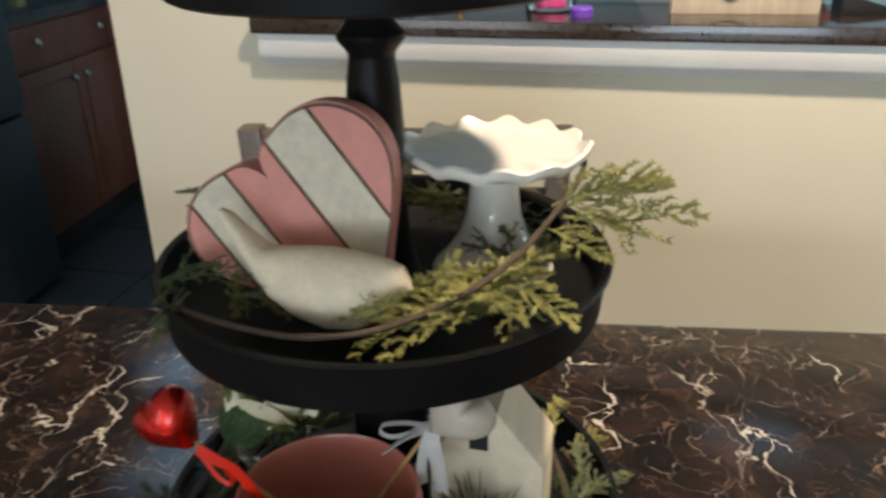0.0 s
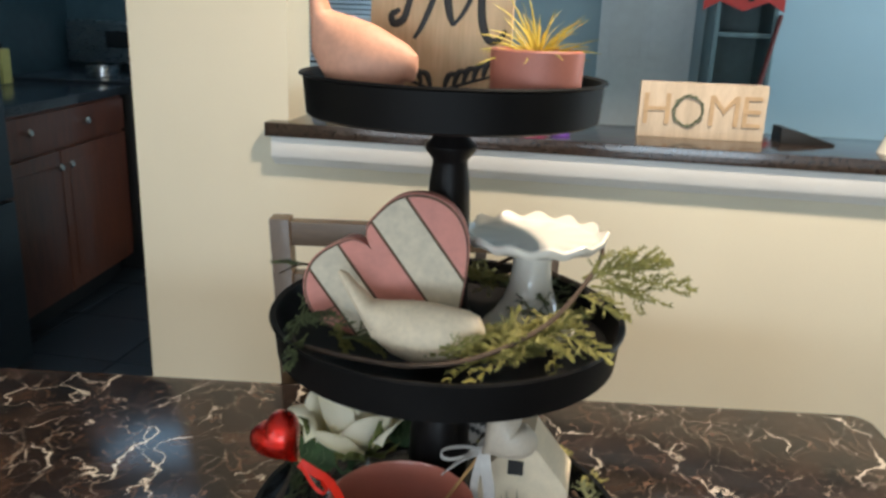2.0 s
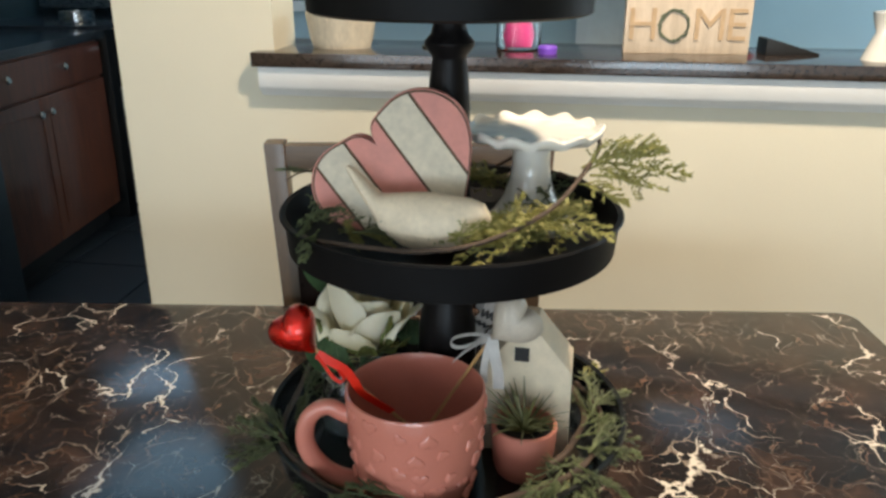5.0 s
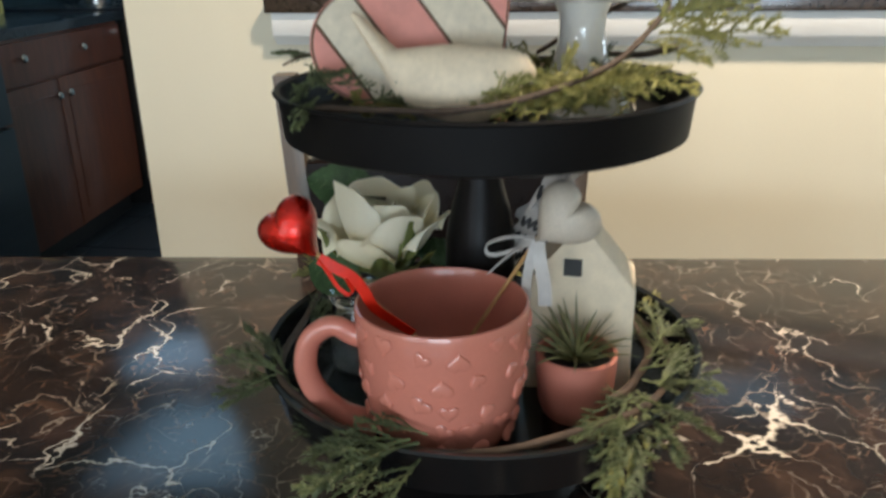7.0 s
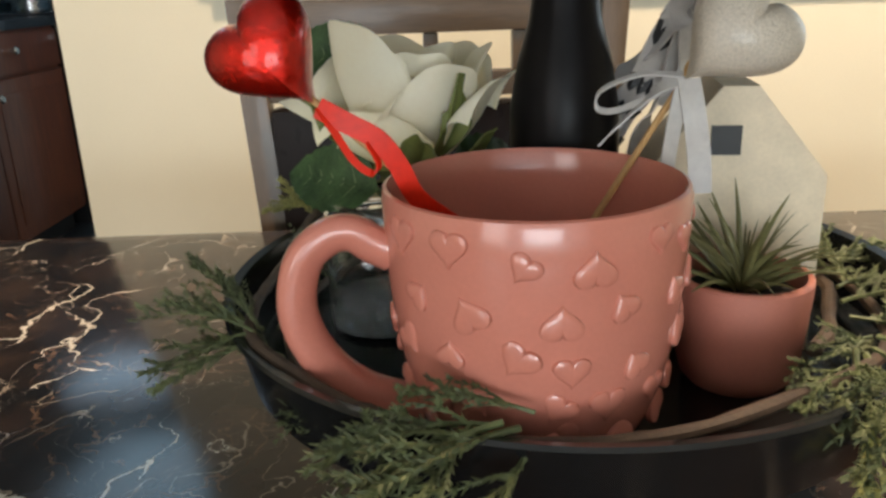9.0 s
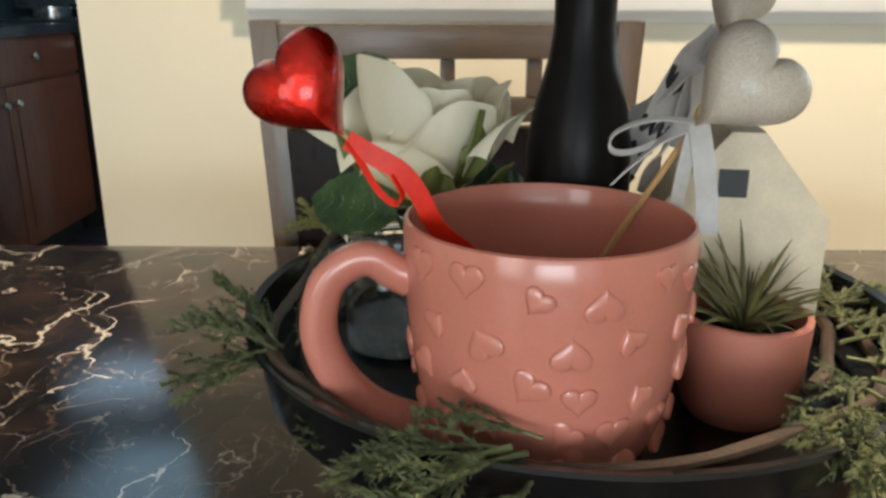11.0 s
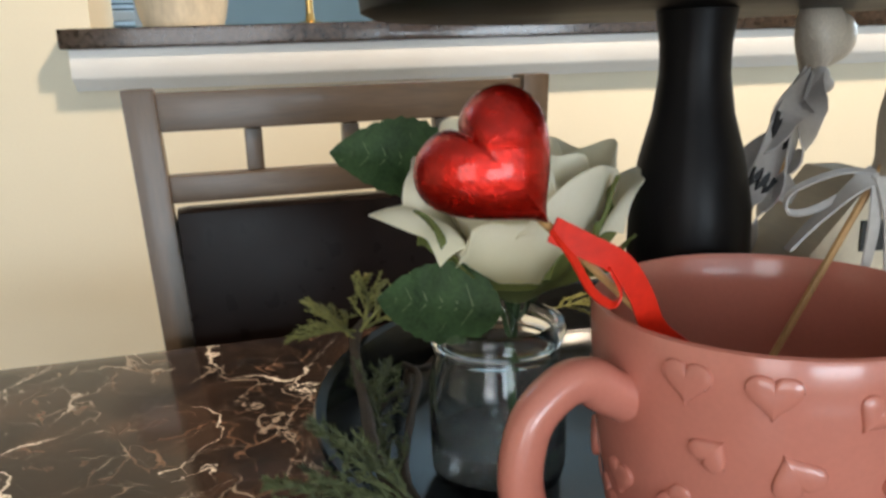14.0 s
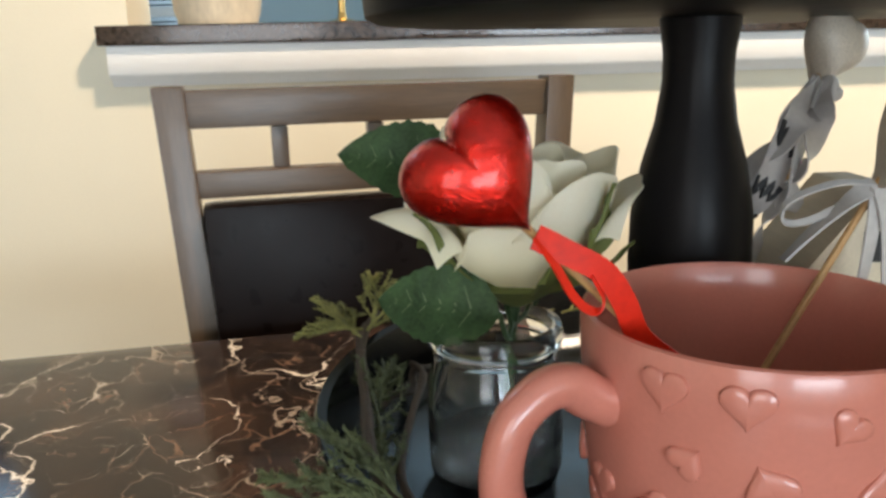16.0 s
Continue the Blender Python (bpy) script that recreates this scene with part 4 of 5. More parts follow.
def spiky_pot(name, m, rim, base, height, label, material, blades, length, radius, spread, n):
    p = thing(name, m, label, "potted plant", "pink potted plants")
    part("pot", lathe([(0, 0), (base * 0.82, 0), (base * 0.93, 0.003), (base + (rim - base) * 0.3, height * 0.25), (rim - 0.0003, height * 0.8), (rim, height - 0.001), (rim - 0.0008, height), (rim - 0.0028, height), (rim - 0.0034, height - 0.002), (rim - 0.0040, height - 0.009), (0, height - 0.0092)], 64), PINKPOT, p, "matt pink pot")
    part("soil", lathe([(0, height - 0.006), (rim * 0.5, height - 0.0065), (rim - 0.0042, height - 0.0085)], 40), SOIL, p, "black gravel")
    shapes = [blade_mesh("blade", length * s, b, radius, material) for s, b in ((1, 0.15), (0.85, 0.35), (0.95, 0.5), (0.75, 0.25))]
    r = random.Random(len(label))
    for i in range(n):
        az = i * 137.5 + r.uniform(-12, 12)
        lean = spread * (i / n) ** 0.7 * 50
        part("blade", shapes[r.randrange(4)], None, p, m=pose(0, 0, height - 0.008, 0, 0, az) @ pose(0.0006 + 0.004 * i / n, 0, 0, 0, lean, 0) @ Matrix.Scale(r.uniform(0.8, 1.1), 4))
    return p


spiky_pot("spiky_potted_plant", pose(0.0700, -0.0500, LOW), 0.0268, 0.0235, 0.046, "spiky green artificial plant in a small pink pot, beside the mug", SUCC, 4, 0.043, 0.0015, 1.05, 54)

# Glass jar with a rose.
jar = thing("glass_jar", pose(-0.0825, -0.0105, LOW), "small clear glass jar with clear resin in the bottom", "jar")
g = part("glass", lathe([(0, 0), (0.0225, 0), (0.0255, 0.002), (0.0270, 0.007), (0.0273, 0.014), (0.0273, 0.036), (0.0266, 0.045), (0.0250, 0.0515), (0.0243, 0.0545), (0.0252, 0.0560), (0.0246, 0.0575), (0.0262, 0.0590), (0.0272, 0.0615), (0.0272, 0.0645), (0.0262, 0.0668), (0.0244, 0.0675), (0.0226, 0.0668), (0.0217, 0.0645), (0.0217, 0.0610), (0.0222, 0.0545), (0.0240, 0.046), (0.0254, 0.036), (0.0254, 0.012), (0.0235, 0.007), (0.018, 0.0055), (0, 0.0052)], 80), GLASS, jar)
g.visible_shadow = False
g = part("resin", lathe([(0, 0.0048), (0.0178, 0.0052), (0.0238, 0.0068), (0.0257, 0.0118), (0.0257, 0.0190), (0.0246, 0.0180), (0.020, 0.0172), (0.010, 0.0180), (0, 0.0186)], 64), WATER, jar, "clear resin water")
g.visible_shadow = False

rose = thing("artificial_rose", pose(-0.0720, -0.0010, 0.9130), "cream silk rose with dark green leaves standing in the jar", "flower")


def petal(az, half, radius, height, flare, tip=0.0, droop=0.0, seed=0, thick=0.0006, material=None, narrow=1.0):
    """A silk petal wrapped round the bloom's axis: it swells from the base, stands up and rolls out at the rim."""
    r = random.Random(seed)
    p1, p2 = r.uniform(0, 6), r.uniform(0, 6)
    n, m_ = 21, 16
    bm = bmesh.new()
    rows = []
    for j in range(m_):
        v = j / (m_ - 1)
        body = radius * math.sin(min(1.0, 0.12 + v * 1.05) * math.pi / 2) ** 0.8
        roll = max(0.0, v - 0.55) / 0.45
        row = []
        for i in range(n):
            u = 2 * i / (n - 1) - 1
            spread = narrow * half * (0.45 + 0.55 * math.sin(min(1, v * 1.25) * math.pi / 2)) * (1 - 0.20 * max(0, v - 0.75) / 0.25)
            ang = radians(az + spread * u)
            point = tip * max(0.0, 1 - abs(u) * 1.6) * roll ** 2
            edge = 1 - 0.20 * u * u - 0.22 * abs(u) ** 5
            wave = 0.0016 * math.sin(3.3 * u + p1) + 0.0009 * math.sin(7.1 * u + p2)
            rr = body + flare * roll ** 2 * (1 - 0.3 * u * u) + point + (wave * 1.4 + 0.0008 * math.sin(5 * v + p2)) * v
            z = height * v * (1 - (1 - edge) * v) - droop * roll ** 2.2 * (1 - 0.4 * u * u) + wave * v * v - 0.35 * flare * roll ** 3
            row.append(bm.verts.new((rr * math.cos(ang), rr * math.sin(ang), z)))
        rows.append(row)
    for a, b in zip(rows, rows[1:]):
        for i in range(n - 1):
            bm.faces.new((a[i], a[i + 1], b[i + 1], b[i]))
    bmesh.ops.recalc_face_normals(bm, faces=bm.faces)
    bmesh.ops.solidify(bm, geom=bm.faces[:], thickness=thick)
    return mesh_of("petal", bm, material or PETAL)


tilt = pose(0, 0, 0, -1, 3, 0)
for az, half, radius, height, flare, tip, droop in (
        (20, 88, 0.009, 0.050, 0.001, 0, 0), (150, 88, 0.012, 0.051, 0.002, 0, 0), (265, 80, 0.015, 0.053, 0.002, 0, 0),
        (60, 66, 0.021, 0.056, 0.003, 0, 0), (175, 62, 0.023, 0.057, 0.003, 0, 0), (292, 60, 0.024, 0.057, 0.002, 0, 0),
        (10, 56, 0.030, 0.060, 0.005, 0, 0.001), (110, 58, 0.030, 0.062, 0.006, 0, 0.001), (226, 72, 0.030, 0.067, 0.002, 0, 0.0),
        (55, 46, 0.036, 0.061, 0.010, 0.002, 0.003), (140, 48, 0.036, 0.056, 0.010, 0.003, 0.003),
        (305, 50, 0.034, 0.051, 0.002, 0.001, 0.0), (350, 46, 0.037, 0.054, 0.010, 0.003, 0.003),
        (182, 44, 0.035, 0.044, 0.012, 0.010, 0.012), (258, 40, 0.0345, 0.032, 0.001, 0.0, 0.0)):
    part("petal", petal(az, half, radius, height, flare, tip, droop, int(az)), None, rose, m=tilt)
for az, half, radius, height, flare, tip in ((312, 10, 0.0385, 0.050, 0.002, 0.004), (285, 14, 0.0375, 0.024, 0.002, 0.003), (336, 13, 0.0385, 0.024, 0.003, 0.003), (205, 14, 0.0375, 0.036, 0.005, 0.004), (60, 15, 0.0385, 0.040, 0.006, 0.004), (130, 15, 0.0385, 0.036, 0.006, 0.004)):
    part("sepal", petal(az, half, radius, height, flare, tip, 0, int(az) + 1, 0.0008, SEPAL), None, rose, "olive green sepal", m=tilt @ pose(0, 0, -0.001))
part("receptacle", lathe([(0, -0.008), (0.005, -0.006), (0.013, -0.001), (0.021, 0.004), (0.012, 0.008), (0, 0.010)], 28), SEPAL, rose)
part("stem", tube(smooth_line([(0, 0, -0.006), (-0.003, -0.004, -0.022), (-0.004, -0.008, -0.046), (-0.002, -0.014, -0.070)], 5), 0.0019, 8), ROSELEAF, rose, "dark green stem")


def leaf_mesh(length, width, seed):
    bm = bmesh.new()
    n, rows = 22, []
    for i in range(n):
        t = i / (n - 1)
        w = width * math.sin(math.pi * t ** 0.8) ** 0.75 * (1 + 0.07 * (i % 2)) * 0.5
        z = -0.12 * length * t * t + 0.02 * length * math.sin(5 * t + seed)
        rows.append([bm.verts.new((length * t, w * u, z + 0.28 * abs(w * u) + 0.0006 * math.sin(40 * t) * abs(u))) for u in (-1, -0.66, -0.33, 0, 0.33, 0.66, 1)])
    for a, b in zip(rows, rows[1:]):
        for k in range(6):
            bm.faces.new((a[k], a[k + 1], b[k + 1], b[k]))
    bmesh.ops.remove_doubles(bm, verts=bm.verts, dist=1e-6)
    bmesh.ops.recalc_face_normals(bm, faces=bm.faces)
    bmesh.ops.solidify(bm, geom=bm.faces[:], thickness=0.0005)
    leaf = mesh_of("leaf", bm, ROSELEAF)
    bm = bmesh.new()
    tube([(length * t, 0, -0.12 * length * t * t + 0.02 * length * math.sin(5 * t + seed) - 0.0003) for t in [i / 12 for i in range(13)]], lambda t: 0.0009 * (1.1 - t), 5, bm)
    for i in range(1, 7):
        t0 = 0.10 + 0.12 * i
        for sg in (-1, 1):
            pts = []
            for u in (0.05, 0.4, 0.75):
                t = t0 + 0.14 * u
                w = width * math.sin(math.pi * min(t, 0.99) ** 0.8) ** 0.75 * 0.5 * u
                pts.append((length * t, sg * w, -0.12 * length * t * t + 0.02 * length * math.sin(5 * t + seed) + 0.28 * w + 0.0002))
            tube(pts, lambda q: 0.00050 * (1.1 - q), 4, bm)
    return leaf, mesh_of("veins", bm, LEAFVEIN)


for at, az, rise, roll, ln, wd in (((-0.014, 0.046, 0.040), 181, 14, -62, 0.058, 0.036), ((-0.010, -0.020, -0.004), 162, 6, -58, 0.050, 0.031), ((0.020, 0.03, 0.0), 30, -10, 30, 0.045, 0.028)):
    blade, veins = leaf_mesh(ln, wd, az)
    lf = part("leaf", blade, None, rose, "dark green serrated leaf", m=pose(*at, 0, 0, az) @ pose(0, 0, 0, 0, -rise, 0) @ pose(0, 0, 0, roll))
    part("veins", veins, None, lf, "pale green leaf veins")
    part("leaf_stalk", tube(smooth_line([(-0.003, -0.006, -0.014), (at[0] * 0.6, at[1] * 0.6, at[2] - 0.012), at], 5), 0.0011, 6), ROSELEAF, rose)

# Juniper garland in the lower tray.
lg = thing("juniper_garland", pose(0, 0, LOW), "green juniper garland on brown vine round the lower tray", "garland", "juniper garlands")
part("vine", tube(smooth_line([(-0.128, 0.098, 0.036), (-0.137, 0.062, 0.036), (-0.135, 0.0, 0.030), (-0.132, -0.052, 0.030), (-0.121, -0.087, 0.030), (-0.094, -0.113, 0.028), (-0.066, -0.133, 0.027), (-0.018, -0.147, 0.026), (0.03, -0.141, 0.027), (0.072, -0.120, 0.030), (0.111, -0.086, 0.028), (0.132, -0.03, 0.020), (0.134, 0.03, 0.016), (0.115, 0.075, 0.014)], 7), 0.0025, 9, rough=0.14), TWIG, lg, "rough brown vine")
part("vine", tube(smooth_line([(-0.112, 0.086, 0.012), (-0.108, 0.05, 0.020), (-0.116, 0.010, 0.018), (-0.122, -0.040, 0.016), (-0.104, -0.084, 0.012), (-0.074, -0.112, 0.008)], 7), 0.0018, 8, rough=0.12), TWIG, lg, "rough brown vine")
part("vine", tube(smooth_line(ring_points(0.122, -40, 78, 0.020, 10, 0.007, 7), 6), 0.0030, 8, rough=0.12), TWIG, lg, "rough brown vine")
part("vine", tube(smooth_line(ring_points(0.130, 120, 168, 0.010, 8, 0.006, 9), 6), 0.0020, 8, rough=0.12), TWIG, lg, "rough brown vine")
LOWSPRIGS = (
    # outside the rim beside the handle
    (-0.121, -0.081, 0.031, 155, 8, 15, 0.66, 1), (-0.123, -0.079, 0.031, 138, 44, 40, 0.60, 1), (-0.122, -0.084, 0.031, 186, 0, -20, 0.55, 1), (-0.118, -0.087, 0.030, 206, -12, 10, 0.55, 1), (-0.126, -0.074, 0.031, 122, 30, 30, 0.50, 1), (-0.120, -0.085, 0.032, 170, 24, 60, 0.5, 1), (-0.108, -0.096, 0.026, 150, 2, 0, 0.55, 1),
    # upright yellow-green tip at the far left
    (-0.136, 0.066, 0.036, 118, 22, 20, 0.62, 0), (-0.134, 0.068, 0.038, 62, 26, -20, 0.60, 0), (-0.130, 0.070, 0.038, 20, 20, 10, 0.55, 0), (-0.136, 0.068, 0.038, 170, 12, 40, 0.48, 0), (-0.132, 0.072, 0.038, 90, 40, 0, 0.50, 0), (-0.134, 0.060, 0.036, 145, 34, 10, 0.46, 0),
    # dark needles lying inside the rim
    (-0.134, 0.010, 0.022, 62, 20, 20, 0.60, 1), (-0.130, -0.010, 0.018, 80, 16, 60, 0.62, 1), (-0.128, -0.046, 0.016, 96, 8, 0, 0.66, 1), (-0.090, -0.110, 0.016, 128, 2, 30, 0.72, 1), (-0.070, -0.122, 0.014, 146, 2, -30, 0.72, 1), (-0.05, -0.128, 0.014, 165, 6, 0, 0.6, 1), (-0.126, 0.040, 0.014, 100, 4, 0, 0.55, 1),
    # spray over the front rim
    (-0.016, -0.146, 0.030, 198, 2, 15, 1.05, 1), (-0.020, -0.147, 0.030, 212, -6, -25, 1.05, 1), (-0.026, -0.146, 0.032, 186, 8, 40, 0.85, 1), (-0.030, -0.145, 0.031, 228, -14, 0, 0.90, 1), (-0.012, -0.144, 0.034, 176, 14, 10, 0.66, 1), (-0.040, -0.142, 0.030, 204, 6, 60, 0.8, 1), (-0.010, -0.146, 0.026, 222, -18, 20, 0.9, 1),
    # spray hanging over the rim below the small pot
    (0.104, -0.090, 0.032, 256, -4, 10, 1.05, 1), (0.106, -0.092, 0.030, 270, -12, -20, 1.0, 1), (0.100, -0.094, 0.032, 240, 0, 30, 0.85, 1), (0.096, -0.100, 0.030, 226, 4, 0, 0.6, 1), (0.110, -0.086, 0.032, 290, -2, 20, 0.85, 1), (0.108, -0.084, 0.034, 205, 14, 0, 0.52, 1), (0.112, -0.080, 0.032, 318, 4, -30, 0.85, 1), (0.104, -0.092, 0.028, 262, -22, 0, 0.95, 0),
    # along the rim past the house
    (0.112, -0.040, 0.030, 14, 8, 10, 0.80, 1), (0.114, -0.046, 0.028, 344, 4, 40, 0.78, 1), (0.116, -0.020, 0.028, 40, 6, -20, 0.75, 1), (0.126, 0.004, 0.026, 66, 10, 0, 0.78, 1), (0.128, 0.020, 0.026, 34, 6, 30, 0.66, 1), (0.124, 0.042, 0.026, 84, 8, 0, 0.78, 1), (0.118, 0.062, 0.026, 60, 6, 20, 0.66, 0), (0.108, 0.082, 0.026, 96, 10, 10, 0.72, 0), (0.096, 0.098, 0.026, 70, 12, 0, 0.62, 0), (0.130, -0.012, 0.026, 98, 4, 60, 0.7, 1), (0.120, -0.060, 0.030, 60, 12, 0, 0.7, 1), (0.098, -0.070, 0.020, 30, 6, 0, 0.55, 1),
    # at the back
    (-0.060, 0.122, 0.020, 30, 8, 0, 0.6, 0), (-0.020, 0.130, 0.020, 10, 10, 0, 0.6, 0), (0.030, 0.128, 0.020, 350, 8, 0, 0.6, 1), (-0.096, 0.100, 0.020, 42, 10, 20, 0.55, 0))
for i, (x, y, z, az, rise, roll, size, dark) in enumerate(LOWSPRIGS):
    sprig(lg, SPRIGSDARK if dark else SPRIGS, i, (x, y, z), az, rise, roll, size * (1.25 if x < -0.1 else 1.0))

# ---- middle tray ----
# Striped wooden heart block.
HM = pose(-0.019, -0.048, 1.0745, -7, 0, 6) @ Matrix.Diagonal((1, 1, 0.945, 1))
hb = thing("striped_heart_block", HM, "thick wooden heart painted in worn pink and cream stripes", "heart ornament")
turned = Matrix.Rotation(radians(40), 2)
line = [tuple(turned @ Vector(p)) for p in heart_outline(0.132, 90)]
part("body", slab(line, -0.022, 0.0, 0.0016), PINKWOOD, hb, "worn pink painted edge", m=pose(0, 0, 0, 90, 0, 0))
inset = [(x * 0.985, y * 0.985) for x, y in line]
nrm = Vector((0.815, 0.58))
bounds = [-0.2, -0.050, -0.022, 0.008, 0.039, 0.2]
part("backing", slab(inset, 0.0001, 0.0006), EDGEBROWN, hb, "dark brown gaps between the stripes", m=pose(0, 0, 0, 90, 0, 0))
for k in range(5):
    bm = slab([(x * 0.962, y * 0.962) for x, y in line], 0.0007, 0.0018)
    for d, sgn in ((bounds[k] + 0.0011, -1), (bounds[k + 1] - 0.0011, 1)):
        co, no = (nrm.x * d, nrm.y * d, 0), (nrm.x * sgn, nrm.y * sgn, 0)
        bmesh.ops.bisect_plane(bm, geom=bm.verts[:] + bm.edges[:] + bm.faces[:], plane_co=co, plane_no=no, clear_outer=True)
        bmesh.ops.holes_fill(bm, edges=[e for e in bm.edges if e.is_boundary])
    part("stripe", bm, (PINKWOOD, CREAMWOOD)[k % 2], hb, ("worn pink stripe", "chipped cream stripe")[k % 2], m=pose(0, 0, 0, 90, 0, 0), smooth=False)


def bird_mesh(name, material, seed):
    """A plain cast bird along +x: raised tail at -x, head and beak at +x."""
    spine = [(-0.062, 0.058, 0.0026), (-0.058, 0.055, 0.0048), (-0.050, 0.046, 0.0072), (-0.040, 0.036, 0.0105), (-0.028, 0.029, 0.0160), (-0.014, 0.0255, 0.0205), (0.0, 0.0245, 0.0225), (0.013, 0.026, 0.0215), (0.024, 0.030, 0.0178), (0.032, 0.033, 0.0140), (0.0375, 0.0335, 0.0105), (0.0405, 0.0322, 0.0058), (0.0440, 0.030, 0.0014)]
    bm = bmesh.new()
    seg = 28
    rings = []
    for i, (x, zc, r) in enumerate(spine):
        x0, z0, _ = spine[max(i - 1, 0)]
        x1, z1, _ = spine[min(i + 1, len(spine) - 1)]
        ang = math.atan2(z1 - z0, x1 - x0)
        ring = []
        for k in range(seg):
            a = 2 * math.pi * k / seg
            side, up = math.cos(a) * r * (0.82 if i > 3 else 1.05), math.sin(a) * r * (1 if i > 3 else 0.62)
            ring.append(bm.verts.new((x - math.sin(ang) * up, side, max(0.0, zc + math.cos(ang) * up))))
        rings.append(ring)
    for a, b in zip(rings, rings[1:]):
        for k in range(seg):
            j = (k + 1) % seg
            bm.faces.new((a[k], a[j], b[j], b[k]))
    bm.faces.new(rings[0][::-1])
    bm.faces.new(rings[-1])
    bmesh.ops.subdivide_edges(bm, edges=bm.edges[:], cuts=1, use_grid_fill=True, smooth=0.4)
    return bm


whole("bird_figurine", bird_mesh("bird", BIRDWHITE, 1), BIRDWHITE, pose(-0.005, -0.078, MID + 0.010, 0, 4, -4), "cream cast bird figurine with a raised tail, lying in juniper", "figurine", "bird figurines")

# Scalloped cake stand.
ck = thing("cake_stand", pose(0.064, 0.032, MID), "small white porcelain cake stand with a scalloped rim", "cake stand")
part("pedestal", lathe([(0, 0), (0.037, 0), (0.0385, 0.003), (0.036, 0.007), (0.029, 0.014), (0.0215, 0.026), (0.0170, 0.040), (0.0152, 0.054), (0.0155, 0.064), (0.019, 0.073), (0, 0.073)], 56), PORCELAIN, ck)
bm = bmesh.new()
seg, rows = 144, []
for r, z, s in ((0.019, 0.0732, 0), (0.040, 0.0740, 0), (0.049, 0.0745, 0.5), (0.0540, 0.0765, 1), (0.0568, 0.0800, 1), (0.0570, 0.0828, 1), (0.0552, 0.0840, 1), (0.0528, 0.0822, 0.8), (0.0500, 0.0800, 0.25), (0.0475, 0.0794, 0), (0.020, 0.0792, 0)):
    ring = []
    for i in range(seg):
        a = 2 * math.pi * i / seg
        wv = 0.5 * math.sin(13 * a)
        rr = r + 0.0036 * s * wv
        ring.append(bm.verts.new((rr * math.cos(a), rr * math.sin(a), z + 0.0042 * s * wv * (1 if z > 0.076 else 0.5))))
    rows.append(ring)
for a, b in zip(rows, rows[1:]):
    for i in range(seg):
        j = (i + 1) % seg
        bm.faces.new((a[i], a[j], b[j], b[i]))
bm.faces.new(rows[0][::-1])
bm.faces.new(rows[-1])
part("plate", bm, PORCELAIN, ck, "scalloped white porcelain plate")

mg = thing("juniper_garland", pose(0, 0, MID), "olive green juniper garland on brown vine round the middle tray", "garland", "juniper garlands")
part("vine", tube(smooth_line([(-0.105, -0.055, 0.012), (-0.085, -0.092, 0.022), (-0.04, -0.112, 0.026), (0.0, -0.116, 0.027), (0.04, -0.106, 0.033), (0.08, -0.068, 0.044), (0.105, -0.020, 0.060), (0.118, 0.03, 0.072), (0.105, 0.07, 0.074), (0.07, 0.095, 0.055), (0.03, 0.108, 0.030)], 8), 0.0018, 8, rough=0.12), TWIG, mg, "thin brown vine")
part("vine", tube(smooth_line([(0.03, 0.085, 0.02), (0.06, 0.10, 0.03), (0.10, 0.055, 0.035), (0.112, 0.0, 0.044), (0.118, -0.03, 0.05)], 7), 0.0024, 8, rough=0.15), TWIG, mg, "brown vine")
part("vine", tube(smooth_line([(-0.09, 0.06, 0.01), (-0.115, 0.045, 0.034), (-0.132, 0.036, 0.036), (-0.146, 0.028, 0.030)], 6), 0.0007, 7, rough=0.1), TWIG, mg, "thin green-brown tendril")
rnd = random.Random(5)
for a, n in ((203, 4), (212, 4), (222, 4), (232, 2), (285, 2), (296, 5), (306, 6), (316, 6), (326, 5), (336, 4), (348, 3), (0, 2), (40, 1), (60, 2), (80, 2), (98, 2), (120, 1), (150, 2), (165, 1)):
    for k in range(n):
        r = rnd.uniform(0.078, 0.100)
        b = radians(a + rnd.uniform(-6, 6))
        dark = a < 240 and rnd.random() < 0.35
        sprig(mg, SPRIGSDARK if dark else SPRIGS, rnd.randrange(3), (r * math.cos(b), r * math.sin(b), rnd.uniform(0.018, 0.032)), a + rnd.choice((-1, 1)) * (rnd.uniform(95, 150) if a < 285 else rnd.uniform(72, 112)), rnd.uniform(6, 24), rnd.uniform(-50, 50), rnd.uniform(0.6, 0.85))
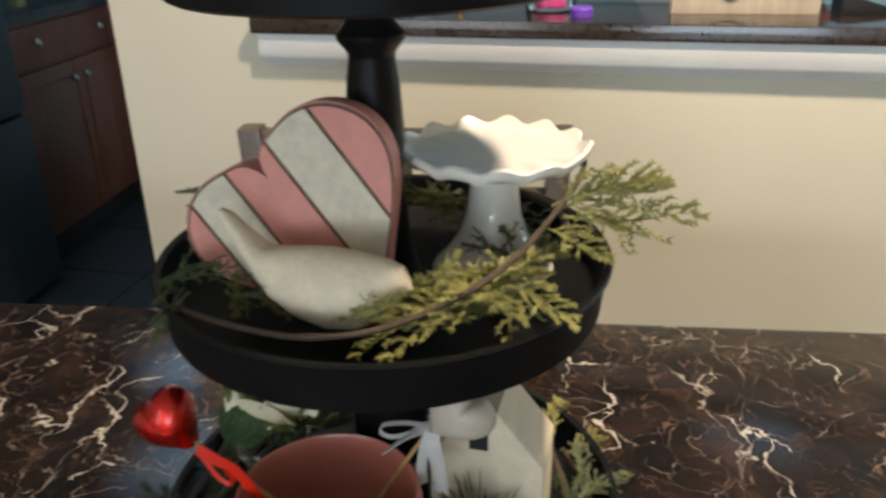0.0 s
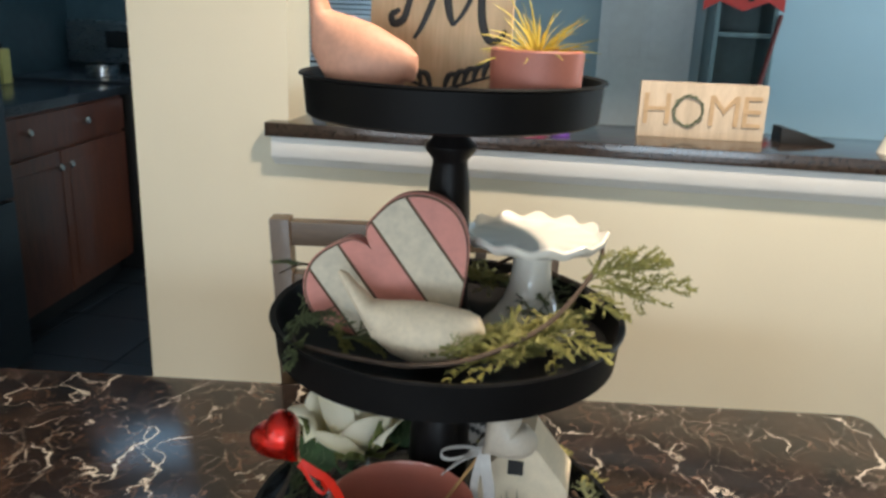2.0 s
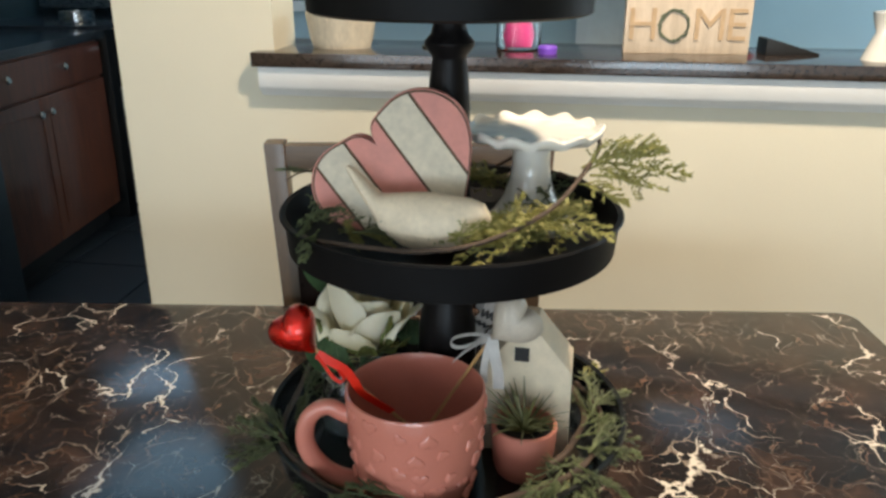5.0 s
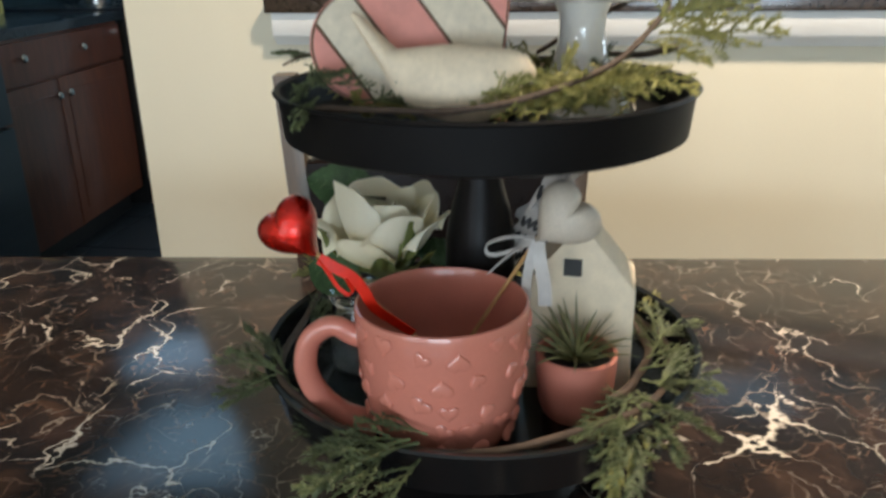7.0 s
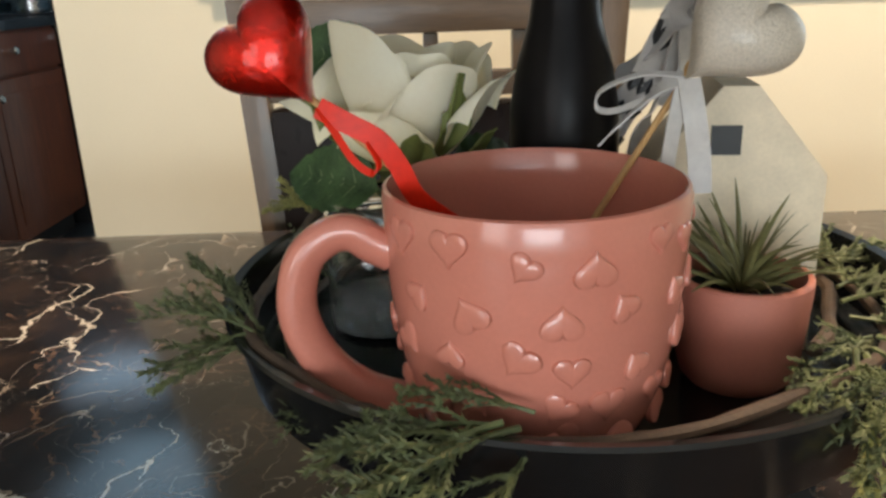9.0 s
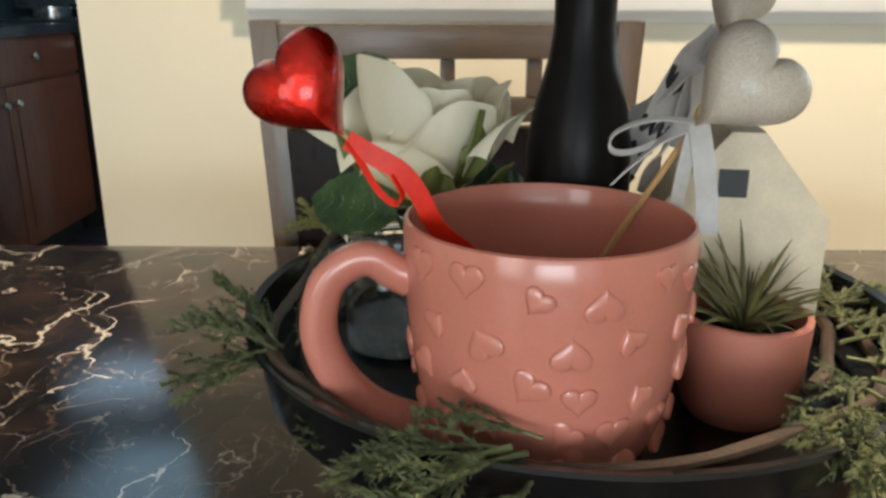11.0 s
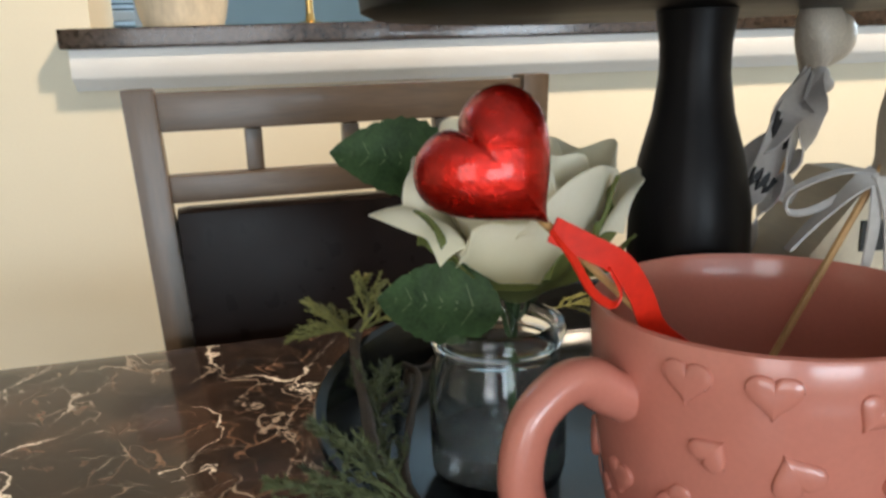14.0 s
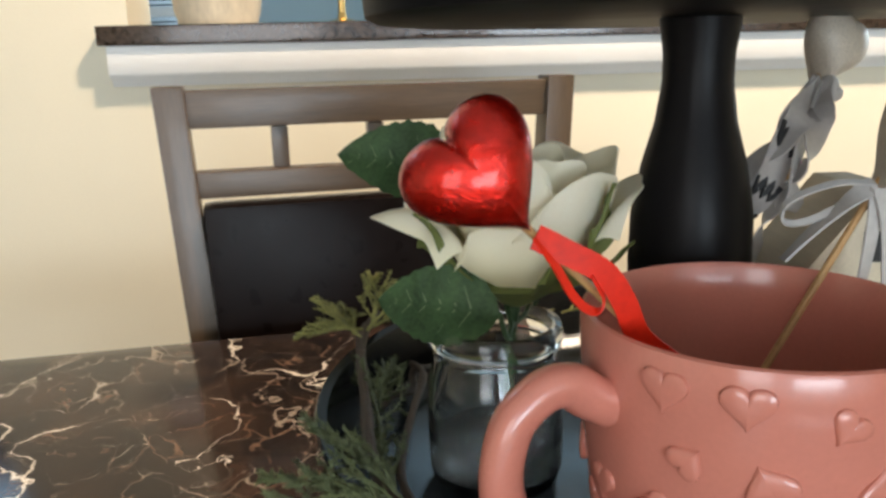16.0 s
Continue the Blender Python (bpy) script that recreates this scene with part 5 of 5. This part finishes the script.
for at, az, rise, roll, size, k in (((0.105, -0.010, 0.058), 8, 26, 55, 0.98, 0), ((0.110, -0.012, 0.056), -6, 12, 70, 1.0, 2), ((0.122, -0.010, 0.066), 4, 14, 95, 0.72, 0), ((0.116, -0.010, 0.060), -30, 2, 60, 0.6, 1), ((0.108, -0.008, 0.056), 10, 42, 80, 0.62, 1), ((0.100, -0.020, 0.050), -25, 4, 40, 0.75, 1), ((0.085, -0.066, 0.036), -36, 8, 20, 0.75, 0), ((0.065, -0.074, 0.036), -20, 10, 0, 0.7, 1), ((-0.090, -0.066, 0.034), 262, 4, 10, 0.6, 1), ((-0.08, -0.085, 0.028), 262, -12, 10, 0.6, 0), ((-0.118, 0.045, 0.034), 195, 10, 30, 0.6, 0), ((-0.098, -0.062, 0.032), 330, 18, 30, 0.6, 0), ((-0.092, -0.072, 0.034), 300, 22, 60, 0.5, 1), ((-0.088, -0.080, 0.032), 15, 20, 0, 0.5, 2), ((-0.100, -0.055, 0.034), 60, 30, 0, 0.5, 1), ((0.02, -0.105, 0.032), 20, 32, 80, 0.45, 1), ((0.055, -0.085, 0.040), 62, 45, 60, 0.4, 0)):
    sprig(mg, SPRIGS if at[0] > 0 else SPRIGSDARK, k, at, az, rise, roll, size)

# ---- upper tray ----
whole("bird_figurine", bird_mesh("bird", BIRDPINK, 2), BIRDPINK, pose(-0.068, -0.050, TOPZ + 0.012, 0, 26, -6) @ Matrix.Diagonal((0.90, 1.08, 1.12, 1)), "pink cast bird figurine with a raised tail in the top tray", "figurine", "bird figurines")
bd = thing("monogram_board", pose(-0.013, 0.006, TOPZ, -5, 0, 0), "pale wooden board with a black script letter and leafy scroll", "sign")
part("board", box(-0.052, 0.052, 0, 0.010, 0, 0.170, 0.0012), BOARD, bd)
def brush(line, width, nm, label=""):
    """A painted stroke, swelling and thinning, lying flat on the board."""
    bm = tube(smooth_line([(x, -0.0006, z) for x, z in line], 8), lambda t: width * (0.35 + 0.65 * math.sin(math.pi * (0.12 + 0.8 * t))), 8)
    for v in bm.verts:
        v.co.y = -0.0005 + 0.25 * (v.co.y + 0.0006)
    return part(nm, bm, INK, bd, label)


brush([(-0.030, 0.070), (-0.036, 0.066), (-0.034, 0.060), (-0.027, 0.064), (-0.022, 0.080), (-0.014, 0.100)], 0.0028, "letter_stroke")
brush([(-0.019, 0.050), (-0.013, 0.060), (-0.006, 0.078), (0.0, 0.100), (0.003, 0.118)], 0.0022, "letter_stroke")
brush([(0.002, 0.118), (0.003, 0.092), (0.006, 0.070), (0.0095, 0.060)], 0.0030, "letter_stroke")
brush([(0.0095, 0.060), (0.018, 0.072), (0.026, 0.092), (0.031, 0.116)], 0.0018, "letter_stroke")
brush([(0.030, 0.116), (0.029, 0.090), (0.030, 0.066), (0.035, 0.052), (0.042, 0.051), (0.048, 0.058)], 0.0030, "letter_stroke")
for sgn in (-1, 1):
    brush([(0, 0.013), (sgn * 0.018, 0.019), (sgn * 0.040, 0.026)], 0.0012, "scroll_stem")
    for i in range(5):
        x = sgn * (0.005 + 0.007 * i)
        z0 = 0.014 + abs(x) * 0.33
        brush([(x, z0), (x + sgn * 0.003, z0 + 0.009), (x + sgn * 0.009, z0 + 0.011)], 0.0022, "scroll_leaf")
spiky_pot("spiky_potted_plant", pose(0.061, -0.043, TOPZ), 0.0305, 0.0290, 0.048, "spiky yellow artificial plant in a pink pot in the top tray", SUCCGOLD, 4, 0.044, 0.0011, 1.32, 56)

# ---- floor tiles in the kitchen ----
floor_ob = bpy.data.objects["floor"]
tile = mesh_of("tile", box(-0.197, 0.197, -0.197, 0.197, 0.0004, 0.006, 0.0015), TILE, False)
for i in range(7):
    for j in range(6):
        part("tile", tile, None, floor_ob, m=pose(-2.9 + 0.4 * i, 0.85 + 0.4 * j, 0))
